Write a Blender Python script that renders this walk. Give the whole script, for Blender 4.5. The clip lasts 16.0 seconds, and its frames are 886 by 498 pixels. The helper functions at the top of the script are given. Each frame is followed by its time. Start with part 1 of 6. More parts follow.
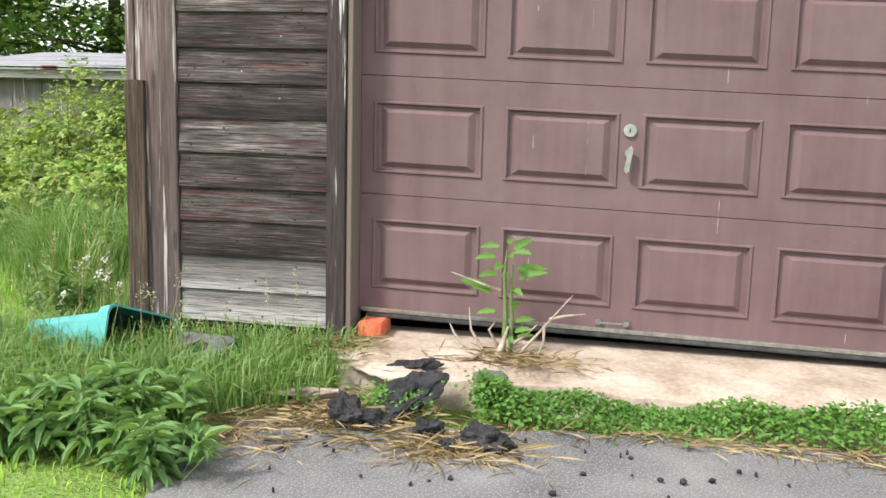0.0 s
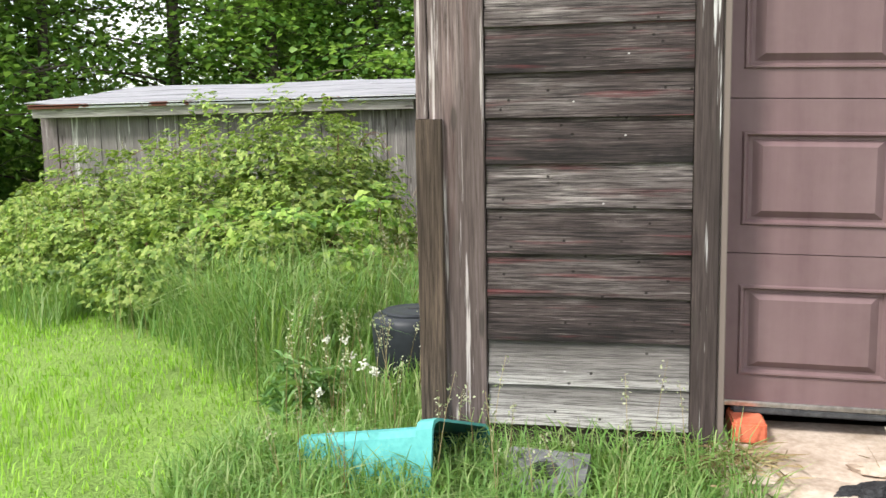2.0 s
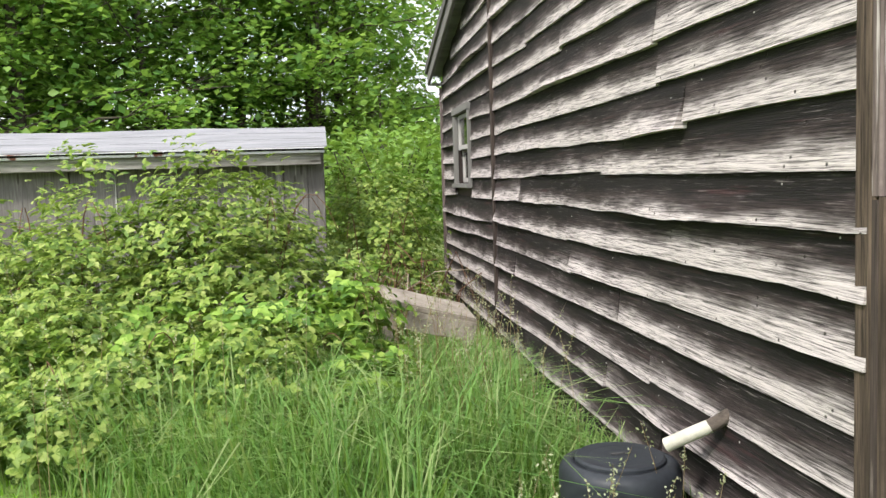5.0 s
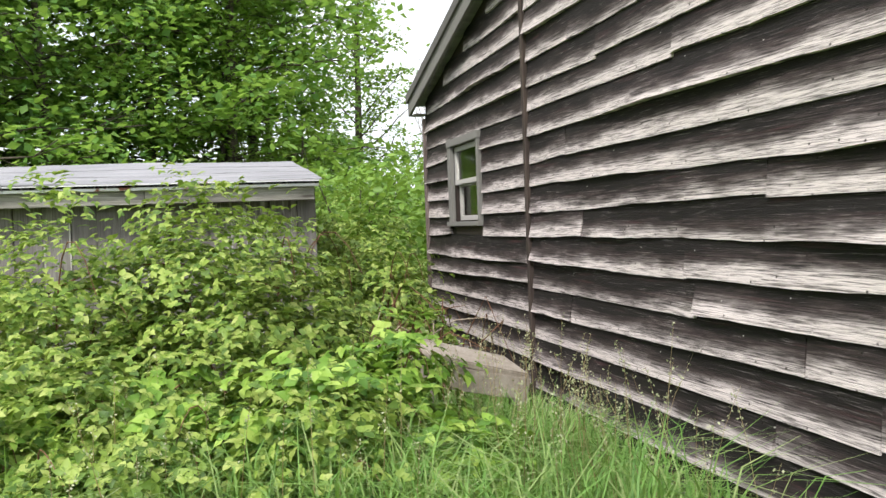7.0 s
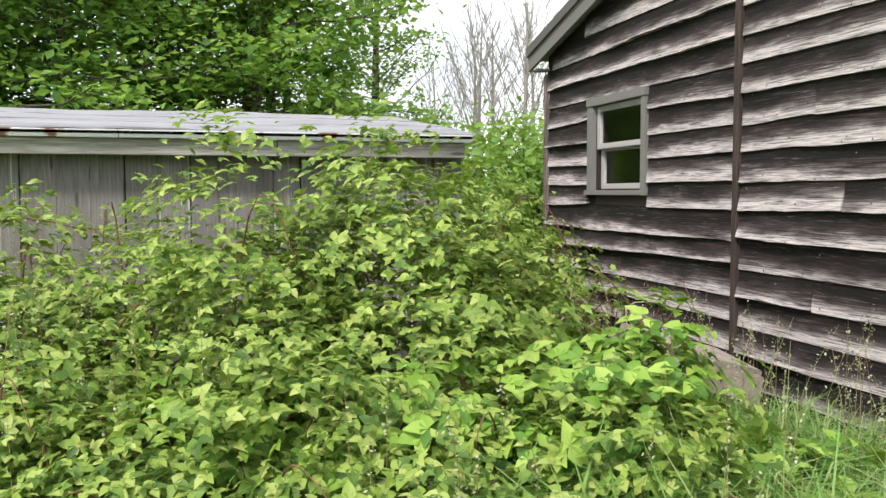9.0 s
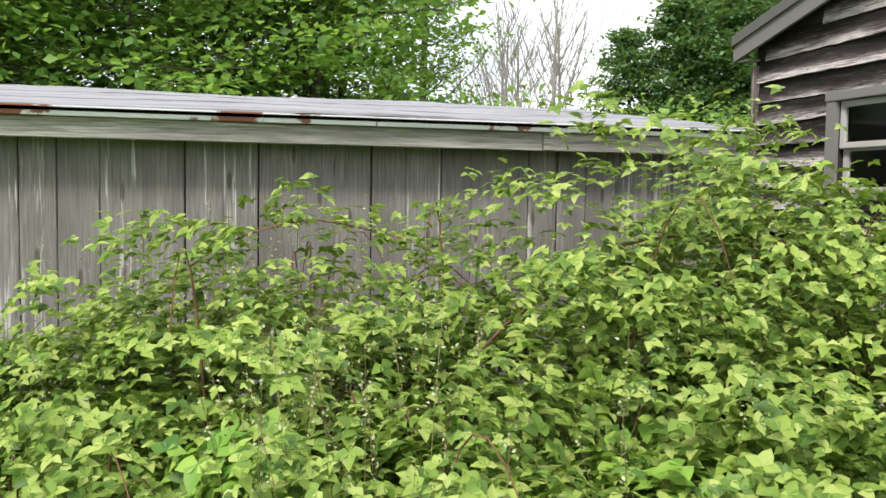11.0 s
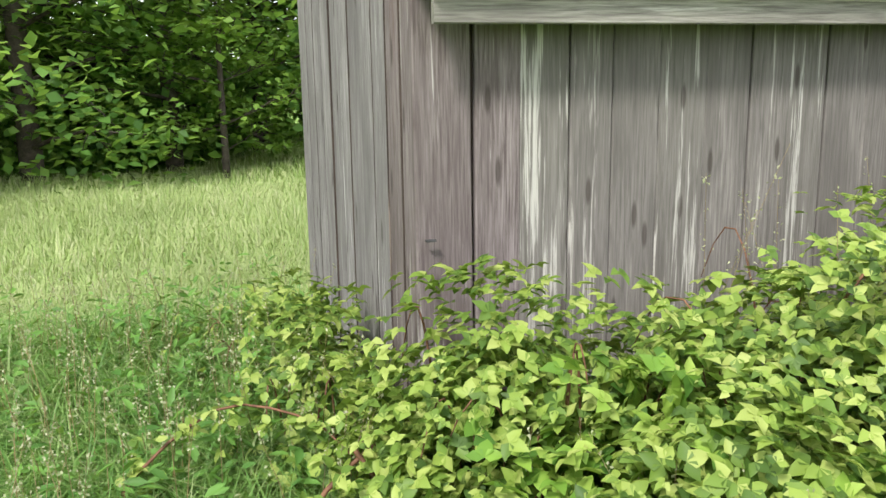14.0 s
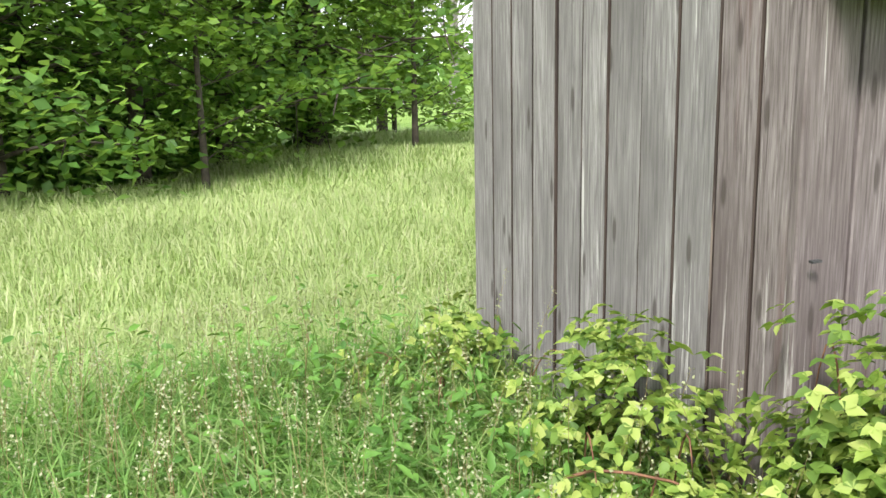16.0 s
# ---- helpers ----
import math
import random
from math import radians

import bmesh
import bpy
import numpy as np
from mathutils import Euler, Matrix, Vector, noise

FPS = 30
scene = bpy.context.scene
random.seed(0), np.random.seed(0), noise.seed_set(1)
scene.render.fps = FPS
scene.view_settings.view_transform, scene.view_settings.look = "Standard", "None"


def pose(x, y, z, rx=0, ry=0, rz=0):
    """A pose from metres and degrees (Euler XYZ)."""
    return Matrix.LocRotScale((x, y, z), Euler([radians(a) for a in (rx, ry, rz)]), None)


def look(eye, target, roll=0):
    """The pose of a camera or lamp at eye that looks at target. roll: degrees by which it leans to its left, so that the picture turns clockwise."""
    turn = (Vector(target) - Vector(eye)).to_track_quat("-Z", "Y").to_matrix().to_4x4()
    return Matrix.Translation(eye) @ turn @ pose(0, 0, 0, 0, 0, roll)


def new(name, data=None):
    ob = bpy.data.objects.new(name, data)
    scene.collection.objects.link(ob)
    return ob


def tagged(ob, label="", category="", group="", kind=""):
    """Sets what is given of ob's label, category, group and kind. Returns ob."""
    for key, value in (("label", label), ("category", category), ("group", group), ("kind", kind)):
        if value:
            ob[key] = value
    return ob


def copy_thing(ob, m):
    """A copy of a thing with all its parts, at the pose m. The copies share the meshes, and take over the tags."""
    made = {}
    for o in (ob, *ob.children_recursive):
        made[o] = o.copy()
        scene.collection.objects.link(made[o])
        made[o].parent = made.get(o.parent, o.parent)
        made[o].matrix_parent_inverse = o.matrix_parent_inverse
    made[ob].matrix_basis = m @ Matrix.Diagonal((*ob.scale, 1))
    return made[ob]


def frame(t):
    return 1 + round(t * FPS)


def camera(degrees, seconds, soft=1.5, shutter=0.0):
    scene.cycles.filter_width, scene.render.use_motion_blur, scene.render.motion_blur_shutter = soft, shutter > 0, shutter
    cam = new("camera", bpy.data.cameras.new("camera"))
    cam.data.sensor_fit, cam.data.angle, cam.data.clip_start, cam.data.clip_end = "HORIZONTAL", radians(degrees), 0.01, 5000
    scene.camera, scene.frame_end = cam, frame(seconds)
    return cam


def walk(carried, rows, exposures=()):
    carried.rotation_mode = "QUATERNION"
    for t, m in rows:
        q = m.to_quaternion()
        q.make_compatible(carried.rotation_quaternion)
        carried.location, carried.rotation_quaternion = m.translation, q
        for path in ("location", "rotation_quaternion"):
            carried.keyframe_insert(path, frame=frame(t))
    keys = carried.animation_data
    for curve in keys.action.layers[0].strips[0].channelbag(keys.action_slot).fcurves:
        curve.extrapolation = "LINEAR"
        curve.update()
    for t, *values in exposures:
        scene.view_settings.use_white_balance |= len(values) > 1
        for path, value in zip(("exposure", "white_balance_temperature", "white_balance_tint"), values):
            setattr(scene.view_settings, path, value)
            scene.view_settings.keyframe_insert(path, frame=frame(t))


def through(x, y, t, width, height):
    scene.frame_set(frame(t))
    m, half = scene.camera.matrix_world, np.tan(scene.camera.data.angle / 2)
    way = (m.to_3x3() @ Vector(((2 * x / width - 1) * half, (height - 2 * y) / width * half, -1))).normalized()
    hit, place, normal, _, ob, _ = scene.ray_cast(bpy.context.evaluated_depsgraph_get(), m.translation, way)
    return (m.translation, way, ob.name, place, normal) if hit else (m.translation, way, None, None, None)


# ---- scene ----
cam = camera(54.0, 16.0)
PATH = [
    (0, (1.954, -3.629, 0.938), (1.648, -1.674, 0.65), 1.5),
    (0.5, (1.726, -3.442, 0.995), (1.287, -1.511, 0.714), 0.6),
    (1, (1.336, -3.3, 1.017), (0.873, -1.374, 0.741), -1.1),
    (1.5, (0.959, -3.114, 1.014), (0.525, -1.18, 0.744), -1.3),
    (2, (0.605, -2.929, 1.024), (0.234, -0.98, 0.77), -1.1),
    (2.5, (0.178, -2.787, 1.066), (-0.031, -0.814, 0.813), -1.6),
    (3, (-0.2, -2.562, 1.12), (-0.276, -0.578, 0.882), -2.1),
    (3.5, (-0.489, -2.357, 1.19), (-0.474, -0.367, 0.992), -4.0),
    (3.7, (-0.634, -2.264, 1.237), (-0.558, -0.276, 1.037), -5.0),
    (5.8, (-1.392, -1.369, 1.112), (-1.037, 0.597, 1.003), -1.3),
    (6, (-1.455, -1.26, 1.113), (-1.068, 0.699, 1.015), -2.0),
    (6.5, (-1.674, -1.024, 1.108), (-1.213, 0.921, 1.038), -1.6),
    (7, (-1.91, -0.804, 1.106), (-1.402, 1.13, 1.046), -2.2),
    (7.5, (-2.108, -0.542, 1.096), (-1.575, 1.384, 1.031), -0.6),
    (8, (-2.354, -0.341, 1.062), (-1.808, 1.581, 0.976), 1.0),
    (8.2, (-2.435, -0.231, 1.065), (-1.89, 1.691, 0.969), 0.8),
    (10.3, (-3.571, 0.88, 1.123), (-3.018, 2.796, 0.974), -0.5),
    (10.5, (-3.698, 0.974, 1.123), (-3.149, 2.892, 0.986), 0.1),
    (11, (-3.991, 1.213, 1.096), (-3.456, 3.135, 0.963), 0.8),
    (11.5, (-4.353, 1.491, 1.076), (-3.742, 3.391, 0.943), -0.4),
    (12, (-4.727, 1.853, 1.092), (-4.031, 3.724, 0.973), 0.1),
    (12.5, (-5.111, 2.14, 1.056), (-4.378, 3.996, 0.921), -0.4),
    (13, (-5.423, 2.415, 1.047), (-4.745, 4.288, 0.861), -0.1),
    (13.5, (-5.77, 2.72, 1.089), (-5.121, 4.589, 0.806), 0.0),
    (14, (-6.131, 2.902, 1.183), (-5.468, 4.744, 0.773), -0.9),
    (14.5, (-6.502, 3.237, 1.18), (-5.848, 5.08, 0.762), 0.0),
    (15, (-6.795, 3.508, 1.161), (-6.158, 5.357, 0.744), -3.1),
    (15.5, (-6.977, 3.704, 1.155), (-6.264, 5.529, 0.75), -3.6),
    (16, (-7.062, 3.844, 1.149), (-6.227, 5.617, 0.752), -1.2),
]
walk(cam, [(t, look(eye, target, roll)) for t, eye, target, roll in PATH],
     exposures=[(0.0, 1.0), (2.5, 1.08), (3.5, 1.06), (7.0, 0.93), (11.0, 0.88), (13.5, 0.97), (14.5, 1.12), (16.0, 1.3)])

# ---- world and sun: a bright overcast day ----
world = bpy.data.worlds.new("overcast_sky")
scene.world = world
world.use_nodes = True
wn, wl = world.node_tree.nodes, world.node_tree.links
sky = wn.new("ShaderNodeTexSky")
sky.sky_type = "NISHITA"
sky.sun_disc = False
sky.sun_elevation, sky.sun_rotation = radians(48), radians(223)
sky_bg = wn["Background"]
sky_bg.inputs["Strength"].default_value = 0.088
cloud_noise = wn.new("ShaderNodeTexNoise")
cloud_noise.inputs["Scale"].default_value = 3.0
cloud_noise.inputs["Detail"].default_value = 5.0
cloud_ramp = wn.new("ShaderNodeValToRGB")
cloud_ramp.color_ramp.elements[0].color = (8.2, 8.8, 9.8, 1)
cloud_ramp.color_ramp.elements[1].color = (13.0, 13.0, 13.0, 1)
cloud_ramp.color_ramp.elements[0].position, cloud_ramp.color_ramp.elements[1].position = 0.35, 0.6
sky_mix = wn.new("ShaderNodeMix")
sky_mix.data_type = "RGBA"
sky_mix.inputs[0].default_value = 0.8
wl.new(cloud_noise.outputs[0], cloud_ramp.inputs[0])
wl.new(sky.outputs[0], sky_mix.inputs[6])
wl.new(cloud_ramp.outputs[0], sky_mix.inputs[7])
wl.new(sky_mix.outputs[2], sky_bg.inputs["Color"])

sun = new("sun", bpy.data.lights.new("sun", "SUN"))
sun.data.energy, sun.data.angle, sun.data.color = 2.4, radians(10), (1.0, 0.96, 0.9)
sun.matrix_world = look((-8.5, -9, 14), (0, 0, 0))


# ---- materials ----
class Nodes:
    """A small wrapper that builds a principled material."""

    def __init__(self, name, rough=0.8, metal=0.0):
        self.mat = bpy.data.materials.new(name)
        self.mat.use_nodes = True
        self.n, self.l = self.mat.node_tree.nodes, self.mat.node_tree.links
        self.bsdf = self.n["Principled BSDF"]
        self.bsdf.inputs["Roughness"].default_value = rough
        self.bsdf.inputs["Metallic"].default_value = metal
        self.bsdf.inputs["Specular IOR Level"].default_value = 0.3

    def coords(self, kind="Object", scale=(1, 1, 1)):
        c = self.n.new("ShaderNodeTexCoord")
        m = self.n.new("ShaderNodeMapping")
        m.inputs["Scale"].default_value = scale
        self.l.new(c.outputs[kind], m.inputs[0])
        return m.outputs[0]

    def noise(self, at, scale, detail=4.0, rough=0.6, distort=0.0):
        t = self.n.new("ShaderNodeTexNoise")
        t.inputs["Scale"].default_value, t.inputs["Detail"].default_value = scale, detail
        t.inputs["Roughness"].default_value, t.inputs["Distortion"].default_value = rough, distort
        self.l.new(at, t.inputs["Vector"])
        return t.outputs[0]

    def voronoi(self, at, scale):
        t = self.n.new("ShaderNodeTexVoronoi")
        t.voronoi_dimensions = "2D"
        t.inputs["Scale"].default_value = scale
        self.l.new(at, t.inputs["Vector"])
        return t.outputs["Distance"]

    def ramp(self, value, stops):
        r = self.n.new("ShaderNodeValToRGB")
        e = r.color_ramp.elements
        while len(e) < len(stops):
            e.new(0.5)
        for k, (p, c) in zip(e, stops):
            k.position = p
            k.color = (c, c, c, 1) if isinstance(c, (int, float)) else (*c, 1)
        self.l.new(value, r.inputs[0])
        return r.outputs[0]

    def math(self, op, a, b=0.0, c=None):
        m = self.n.new("ShaderNodeMath")
        m.operation = op
        for k, v in enumerate((a, b) if c is None else (a, b, c)):
            if isinstance(v, (int, float)):
                m.inputs[k].default_value = v
            else:
                self.l.new(v, m.inputs[k])
        return m.outputs[0]

    def mix(self, fac, a, b, blend="MIX"):
        m = self.n.new("ShaderNodeMix")
        m.data_type, m.blend_type = "RGBA", blend
        for k, v in ((0, fac), (6, a), (7, b)):
            if isinstance(v, (int, float)):
                m.inputs[k].default_value = v
            elif isinstance(v, tuple):
                m.inputs[k].default_value = (*v, 1)
            else:
                self.l.new(v, m.inputs[k])
        return m.outputs[2]

    def random(self, island=False):
        if island:
            return self.n.new("ShaderNodeNewGeometry").outputs["Random Per Island"]
        return self.n.new("ShaderNodeObjectInfo").outputs["Random"]

    def split(self, at):
        s = self.n.new("ShaderNodeSeparateXYZ")
        self.l.new(at, s.inputs[0])
        return s.outputs

    def color(self, c):
        if isinstance(c, tuple):
            self.bsdf.inputs["Base Color"].default_value = (*c, 1)
        else:
            self.l.new(c, self.bsdf.inputs["Base Color"])
        return self

    def roughness(self, r):
        self.l.new(r, self.bsdf.inputs["Roughness"])
        return self

    def bump(self, height, strength=0.4, distance=0.01):
        b = self.n.new("ShaderNodeBump")
        b.inputs["Strength"].default_value, b.inputs["Distance"].default_value = strength, distance
        self.l.new(height, b.inputs["Height"])
        self.l.new(b.outputs[0], self.bsdf.inputs["Normal"])
        return self


def shifted_uv(w, sx, sy):
    """The board's own coordinates in metres, moved by a random step for each board."""
    uv = w.split(w.coords("UV"))
    r = w.random()
    c = w.n.new("ShaderNodeCombineXYZ")
    w.l.new(w.math("MULTIPLY", w.math("ADD", uv[0], w.math("MULTIPLY", r, 37.0)), sx), c.inputs[0])
    w.l.new(w.math("MULTIPLY", uv[1], sy), c.inputs[1])
    w.l.new(w.math("MULTIPLY", r, 11.0), c.inputs[2])
    return c.outputs[0], uv[0], uv[1], r


def siding(name, dark, mid, pale, red, pale_from, pale_full, red_amount, low_edge=1.0, vary=0.6):
    """Old painted clapboard: brown paint worn to silver-grey wood, paler towards the lower edge."""
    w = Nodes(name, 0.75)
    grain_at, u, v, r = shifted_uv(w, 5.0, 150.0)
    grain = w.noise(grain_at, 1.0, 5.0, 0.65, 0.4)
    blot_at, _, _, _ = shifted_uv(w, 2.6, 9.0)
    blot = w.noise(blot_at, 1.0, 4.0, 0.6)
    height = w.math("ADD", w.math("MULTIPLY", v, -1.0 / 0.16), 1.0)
    # low_edge sets how much paler the board gets towards its lower edge
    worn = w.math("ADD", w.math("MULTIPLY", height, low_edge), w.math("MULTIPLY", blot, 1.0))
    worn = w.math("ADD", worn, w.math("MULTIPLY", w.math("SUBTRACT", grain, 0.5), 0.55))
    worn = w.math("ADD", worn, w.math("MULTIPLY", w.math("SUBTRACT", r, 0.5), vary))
    span = pale_full - pale_from
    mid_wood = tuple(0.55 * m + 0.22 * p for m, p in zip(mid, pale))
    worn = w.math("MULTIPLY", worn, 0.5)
    col = w.ramp(worn, [((pale_from - 0.25 * span) / 2, dark), ((pale_from + 0.2 * span) / 2, mid), ((pale_from + 0.55 * span) / 2, mid_wood), (pale_full / 2, pale)])
    red_at, _, _, _ = shifted_uv(w, 1.7, 30.0)
    redness = w.ramp(w.noise(red_at, 1.0, 3.0), [(0.62 - red_amount, 0.0), (0.74 - red_amount, 0.75)])
    col = w.mix(w.math("MULTIPLY", redness, w.ramp(worn, [(pale_from / 2, 1.0), (pale_full / 2, 0.0)])), col, red)
    col = w.mix(w.ramp(grain, [(0.34, 0.85), (0.5, 0.0)]), col, tuple(x * 0.6 for x in dark))
    col = w.mix(w.ramp(grain, [(0.6, 0.0), (0.72, 0.45)]), col, tuple(x * 0.6 for x in pale))
    fine_at, _, _, _ = shifted_uv(w, 9.0, 420.0)
    fine = w.noise(fine_at, 1.0, 3.0, 0.6, 0.2)
    col = w.mix(w.ramp(fine, [(0.36, 0.75), (0.5, 0.0)]), col, tuple(x * 0.5 for x in dark))
    col = w.mix(w.math("MULTIPLY", w.ramp(fine, [(0.62, 0.0), (0.72, 0.6)]), w.ramp(blot, [(0.45, 0.0), (0.62, 1.0)])), col, tuple(x * 0.75 for x in pale))
    knot_at, _, _, _ = shifted_uv(w, 7.5, 8.5)
    cell = w.voronoi(knot_at, 1.0)
    knots = w.math("MULTIPLY", w.ramp(cell, [(0.028, 1.0), (0.05, 0.0)]), w.ramp(blot, [(0.42, 0.0), (0.5, 1.0)]))
    col = w.mix(w.math("MULTIPLY", knots, 0.9), col, (0.012, 0.008, 0.007))
    nail_at, _, _, _ = shifted_uv(w, 2.46, 3.2)
    nails = w.ramp(w.voronoi(nail_at, 1.0), [(0.006, 1.0), (0.011, 0.0)])
    col = w.mix(w.math("MULTIPLY", nails, 0.8), col, (0.55, 0.52, 0.5))
    w.color(col).bump(w.math("ADD", w.math("ADD", grain, w.math("MULTIPLY", fine, 0.6)), w.math("MULTIPLY", knots, -0.6)), 0.8, 0.004)
    return w.mat


def planks(name, dark, pale, streak, red=0.0, lift_at=0.63, vary=0.34):
    """Silver-grey weathered board with streaks along its length."""
    w = Nodes(name, 0.85)
    at, u, v, r = shifted_uv(w, 5.0, 110.0)
    grain = w.noise(at, 1.0, 5.0, 0.65, 0.3)
    at2, _, _, _ = shifted_uv(w, 1.4, 38.0)
    band = w.noise(at2, 1.0, 4.0, 0.65, 0.15)
    base = w.mix(w.ramp(grain, [(0.33, 0.0), (0.68, 1.0)]), dark, pale)
    at4, _, _, _ = shifted_uv(w, 0.9, 5.0)
    base = w.mix(w.ramp(w.noise(at4, 1.0, 3.0), [(0.38, 0.0), (0.64, 0.75)]), base, dark)
    lift = w.ramp(w.math("ADD", band, w.math("MULTIPLY", w.math("SUBTRACT", r, 0.5), vary)), [(lift_at, 0.0), (lift_at + 0.06, 1.0)])
    lift = w.math("MULTIPLY", lift, w.ramp(grain, [(0.36, 0.25), (0.52, 1.0)]))
    col = w.mix(w.math("MULTIPLY", lift, 0.9), base, streak)
    if red:
        at3, _, _, _ = shifted_uv(w, 0.8, 9.0)
        col = w.mix(w.ramp(w.noise(at3, 1.0), [(0.62 - red, 0.0), (0.8 - red, 0.6)]), col, (0.12, 0.055, 0.05))
    knot_at, _, _, _ = shifted_uv(w, 1.6, 7.0)
    knots = w.ramp(w.voronoi(knot_at, 1.0), [(0.05, 1.0), (0.09, 0.0)])
    col = w.mix(w.math("MULTIPLY", knots, 0.7), col, (0.05, 0.04, 0.035))
    w.color(col).bump(grain, 0.7, 0.004)
    return w.mat


def leaf_material(name, shades, rough=0.5, through=0.35):
    """Leaves: many greens, a little light passing through."""
    w = Nodes(name, rough)
    n = len(shades)
    col = w.ramp(w.random(True), [(k / (n - 1), c) for k, c in enumerate(shades)])
    patch = w.noise(w.coords("Object"), 0.7, 2.0)
    col = w.mix(w.ramp(patch, [(0.3, 0.0), (0.75, 0.45)]), col, tuple(x * 0.55 for x in shades[0]))
    w.color(col)
    tr = w.n.new("ShaderNodeBsdfTranslucent")
    w.l.new(w.mix(0.5, col, (0.35, 0.5, 0.06)), tr.inputs["Color"])
    ms = w.n.new("ShaderNodeMixShader")
    ms.inputs[0].default_value = through
    w.l.new(w.bsdf.outputs[0], ms.inputs[1])
    w.l.new(tr.outputs[0], ms.inputs[2])
    w.l.new(ms.outputs[0], w.n["Material Output"].inputs["Surface"])
    return w.mat


def mottled(name, a, b, scale, rough=0.85, bump=0.4, distance=0.01, fine=60.0, metal=0.0, spots=None):
    """Two colours mixed at two scales."""
    w = Nodes(name, rough, metal)
    at = w.coords("Object")
    big, small = w.noise(at, scale, 4.0), w.noise(at, fine, 3.0)
    both = w.math("ADD", w.math("MULTIPLY", big, 0.65), w.math("MULTIPLY", small, 0.35))
    col = w.mix(w.ramp(both, [(0.36, 0.0), (0.64, 1.0)]), a, b)
    if spots:
        col = w.mix(w.ramp(w.voronoi(at, spots[1]), [(0.1, 0.8), (0.22, 0.0)]), col, spots[0])
    w.color(col).bump(both, bump, distance)
    return w.mat


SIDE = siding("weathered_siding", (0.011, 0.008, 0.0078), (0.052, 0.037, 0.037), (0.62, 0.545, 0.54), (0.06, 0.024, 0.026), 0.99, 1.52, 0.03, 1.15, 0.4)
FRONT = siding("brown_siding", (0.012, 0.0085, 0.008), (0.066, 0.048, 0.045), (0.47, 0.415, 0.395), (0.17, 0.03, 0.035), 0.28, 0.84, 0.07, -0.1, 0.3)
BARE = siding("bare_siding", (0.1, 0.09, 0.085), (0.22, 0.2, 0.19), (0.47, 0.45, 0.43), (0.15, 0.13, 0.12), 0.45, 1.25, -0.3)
TRIM = planks("peeling_trim", (0.06, 0.043, 0.039), (0.3, 0.232, 0.22), (0.52, 0.46, 0.445), 0.02, 0.575, 0.0)
TRIM_WHITE = planks("flaking_white_trim", (0.03, 0.022, 0.02), (0.12, 0.09, 0.083), (0.66, 0.64, 0.63), 0.0, 0.575, 0.0)
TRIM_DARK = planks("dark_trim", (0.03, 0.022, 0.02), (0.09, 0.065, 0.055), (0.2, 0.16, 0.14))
POST = planks("split_post", (0.022, 0.015, 0.011), (0.17, 0.12, 0.09), (0.24, 0.19, 0.155))
PLANK = planks("grey_plank", (0.13, 0.12, 0.121), (0.39, 0.37, 0.372), (0.56, 0.545, 0.535), 0.0, 0.66, 0.2)
PLANK_GREY = planks("dull_grey_plank", (0.125, 0.115, 0.108), (0.3, 0.278, 0.262), (0.47, 0.45, 0.42), 0.0, 0.62, 0.2)
PLANK_PALE = planks("flaking_pale_plank", (0.13, 0.12, 0.11), (0.3, 0.285, 0.265), (0.53, 0.515, 0.48), 0.0, 0.55, 0.08)
PLANK_RED = planks("reddish_plank", (0.1, 0.078, 0.078), (0.3, 0.262, 0.262), (0.44, 0.41, 0.4), 0.05, 0.66, 0.2)
RAKE = planks("grey_rake_paint", (0.1, 0.095, 0.09), (0.27, 0.26, 0.245), (0.36, 0.35, 0.33))
FASCIA = planks("fascia_paint", (0.16, 0.15, 0.135), (0.46, 0.44, 0.4), (0.58, 0.56, 0.52))


def rusty_metal():
    w = Nodes("rusty_white_metal", 0.5)
    at = w.coords("Object", (1.0, 1.0, 1.0))
    x = w.split(w.coords("Object"))[0]
    n = w.noise(at, 5.0, 4.0)
    n2 = w.noise(at, 1.6, 2.0)
    edge = w.ramp(w.math("MULTIPLY", w.math("ADD", x, 5.2), 0.25), [(0.0, 0.11), (0.12, 0.08), (0.16, 0.005), (0.5, -0.04)])
    rust = w.ramp(w.math("ADD", edge, w.math("ADD", w.math("MULTIPLY", n, 0.5), w.math("MULTIPLY", n2, 0.5))), [(0.57, 0.0), (0.59, 1.0)])
    col = w.mix(rust, (0.68, 0.68, 0.7), (0.22, 0.075, 0.05))
    w.color(col).bump(n, 0.2, 0.003)
    return w.mat


RUSTY = rusty_metal()


def roll_roofing():
    w = Nodes("grey_roll_roofing", 0.9)
    at = w.coords("Object")
    grit = w.noise(at, 260.0, 2.0)
    wash = w.noise(w.coords("Object", (0.5, 4.0, 1.0)), 3.0, 4.0)
    col = w.mix(w.ramp(w.math("ADD", w.math("MULTIPLY", grit, 0.35), w.math("MULTIPLY", wash, 0.65)), [(0.35, 0.0), (0.65, 1.0)]),
                (0.17, 0.17, 0.185), (0.36, 0.355, 0.375))
    w.color(col).bump(grit, 0.5, 0.003)
    return w.mat


ROOFING = roll_roofing()


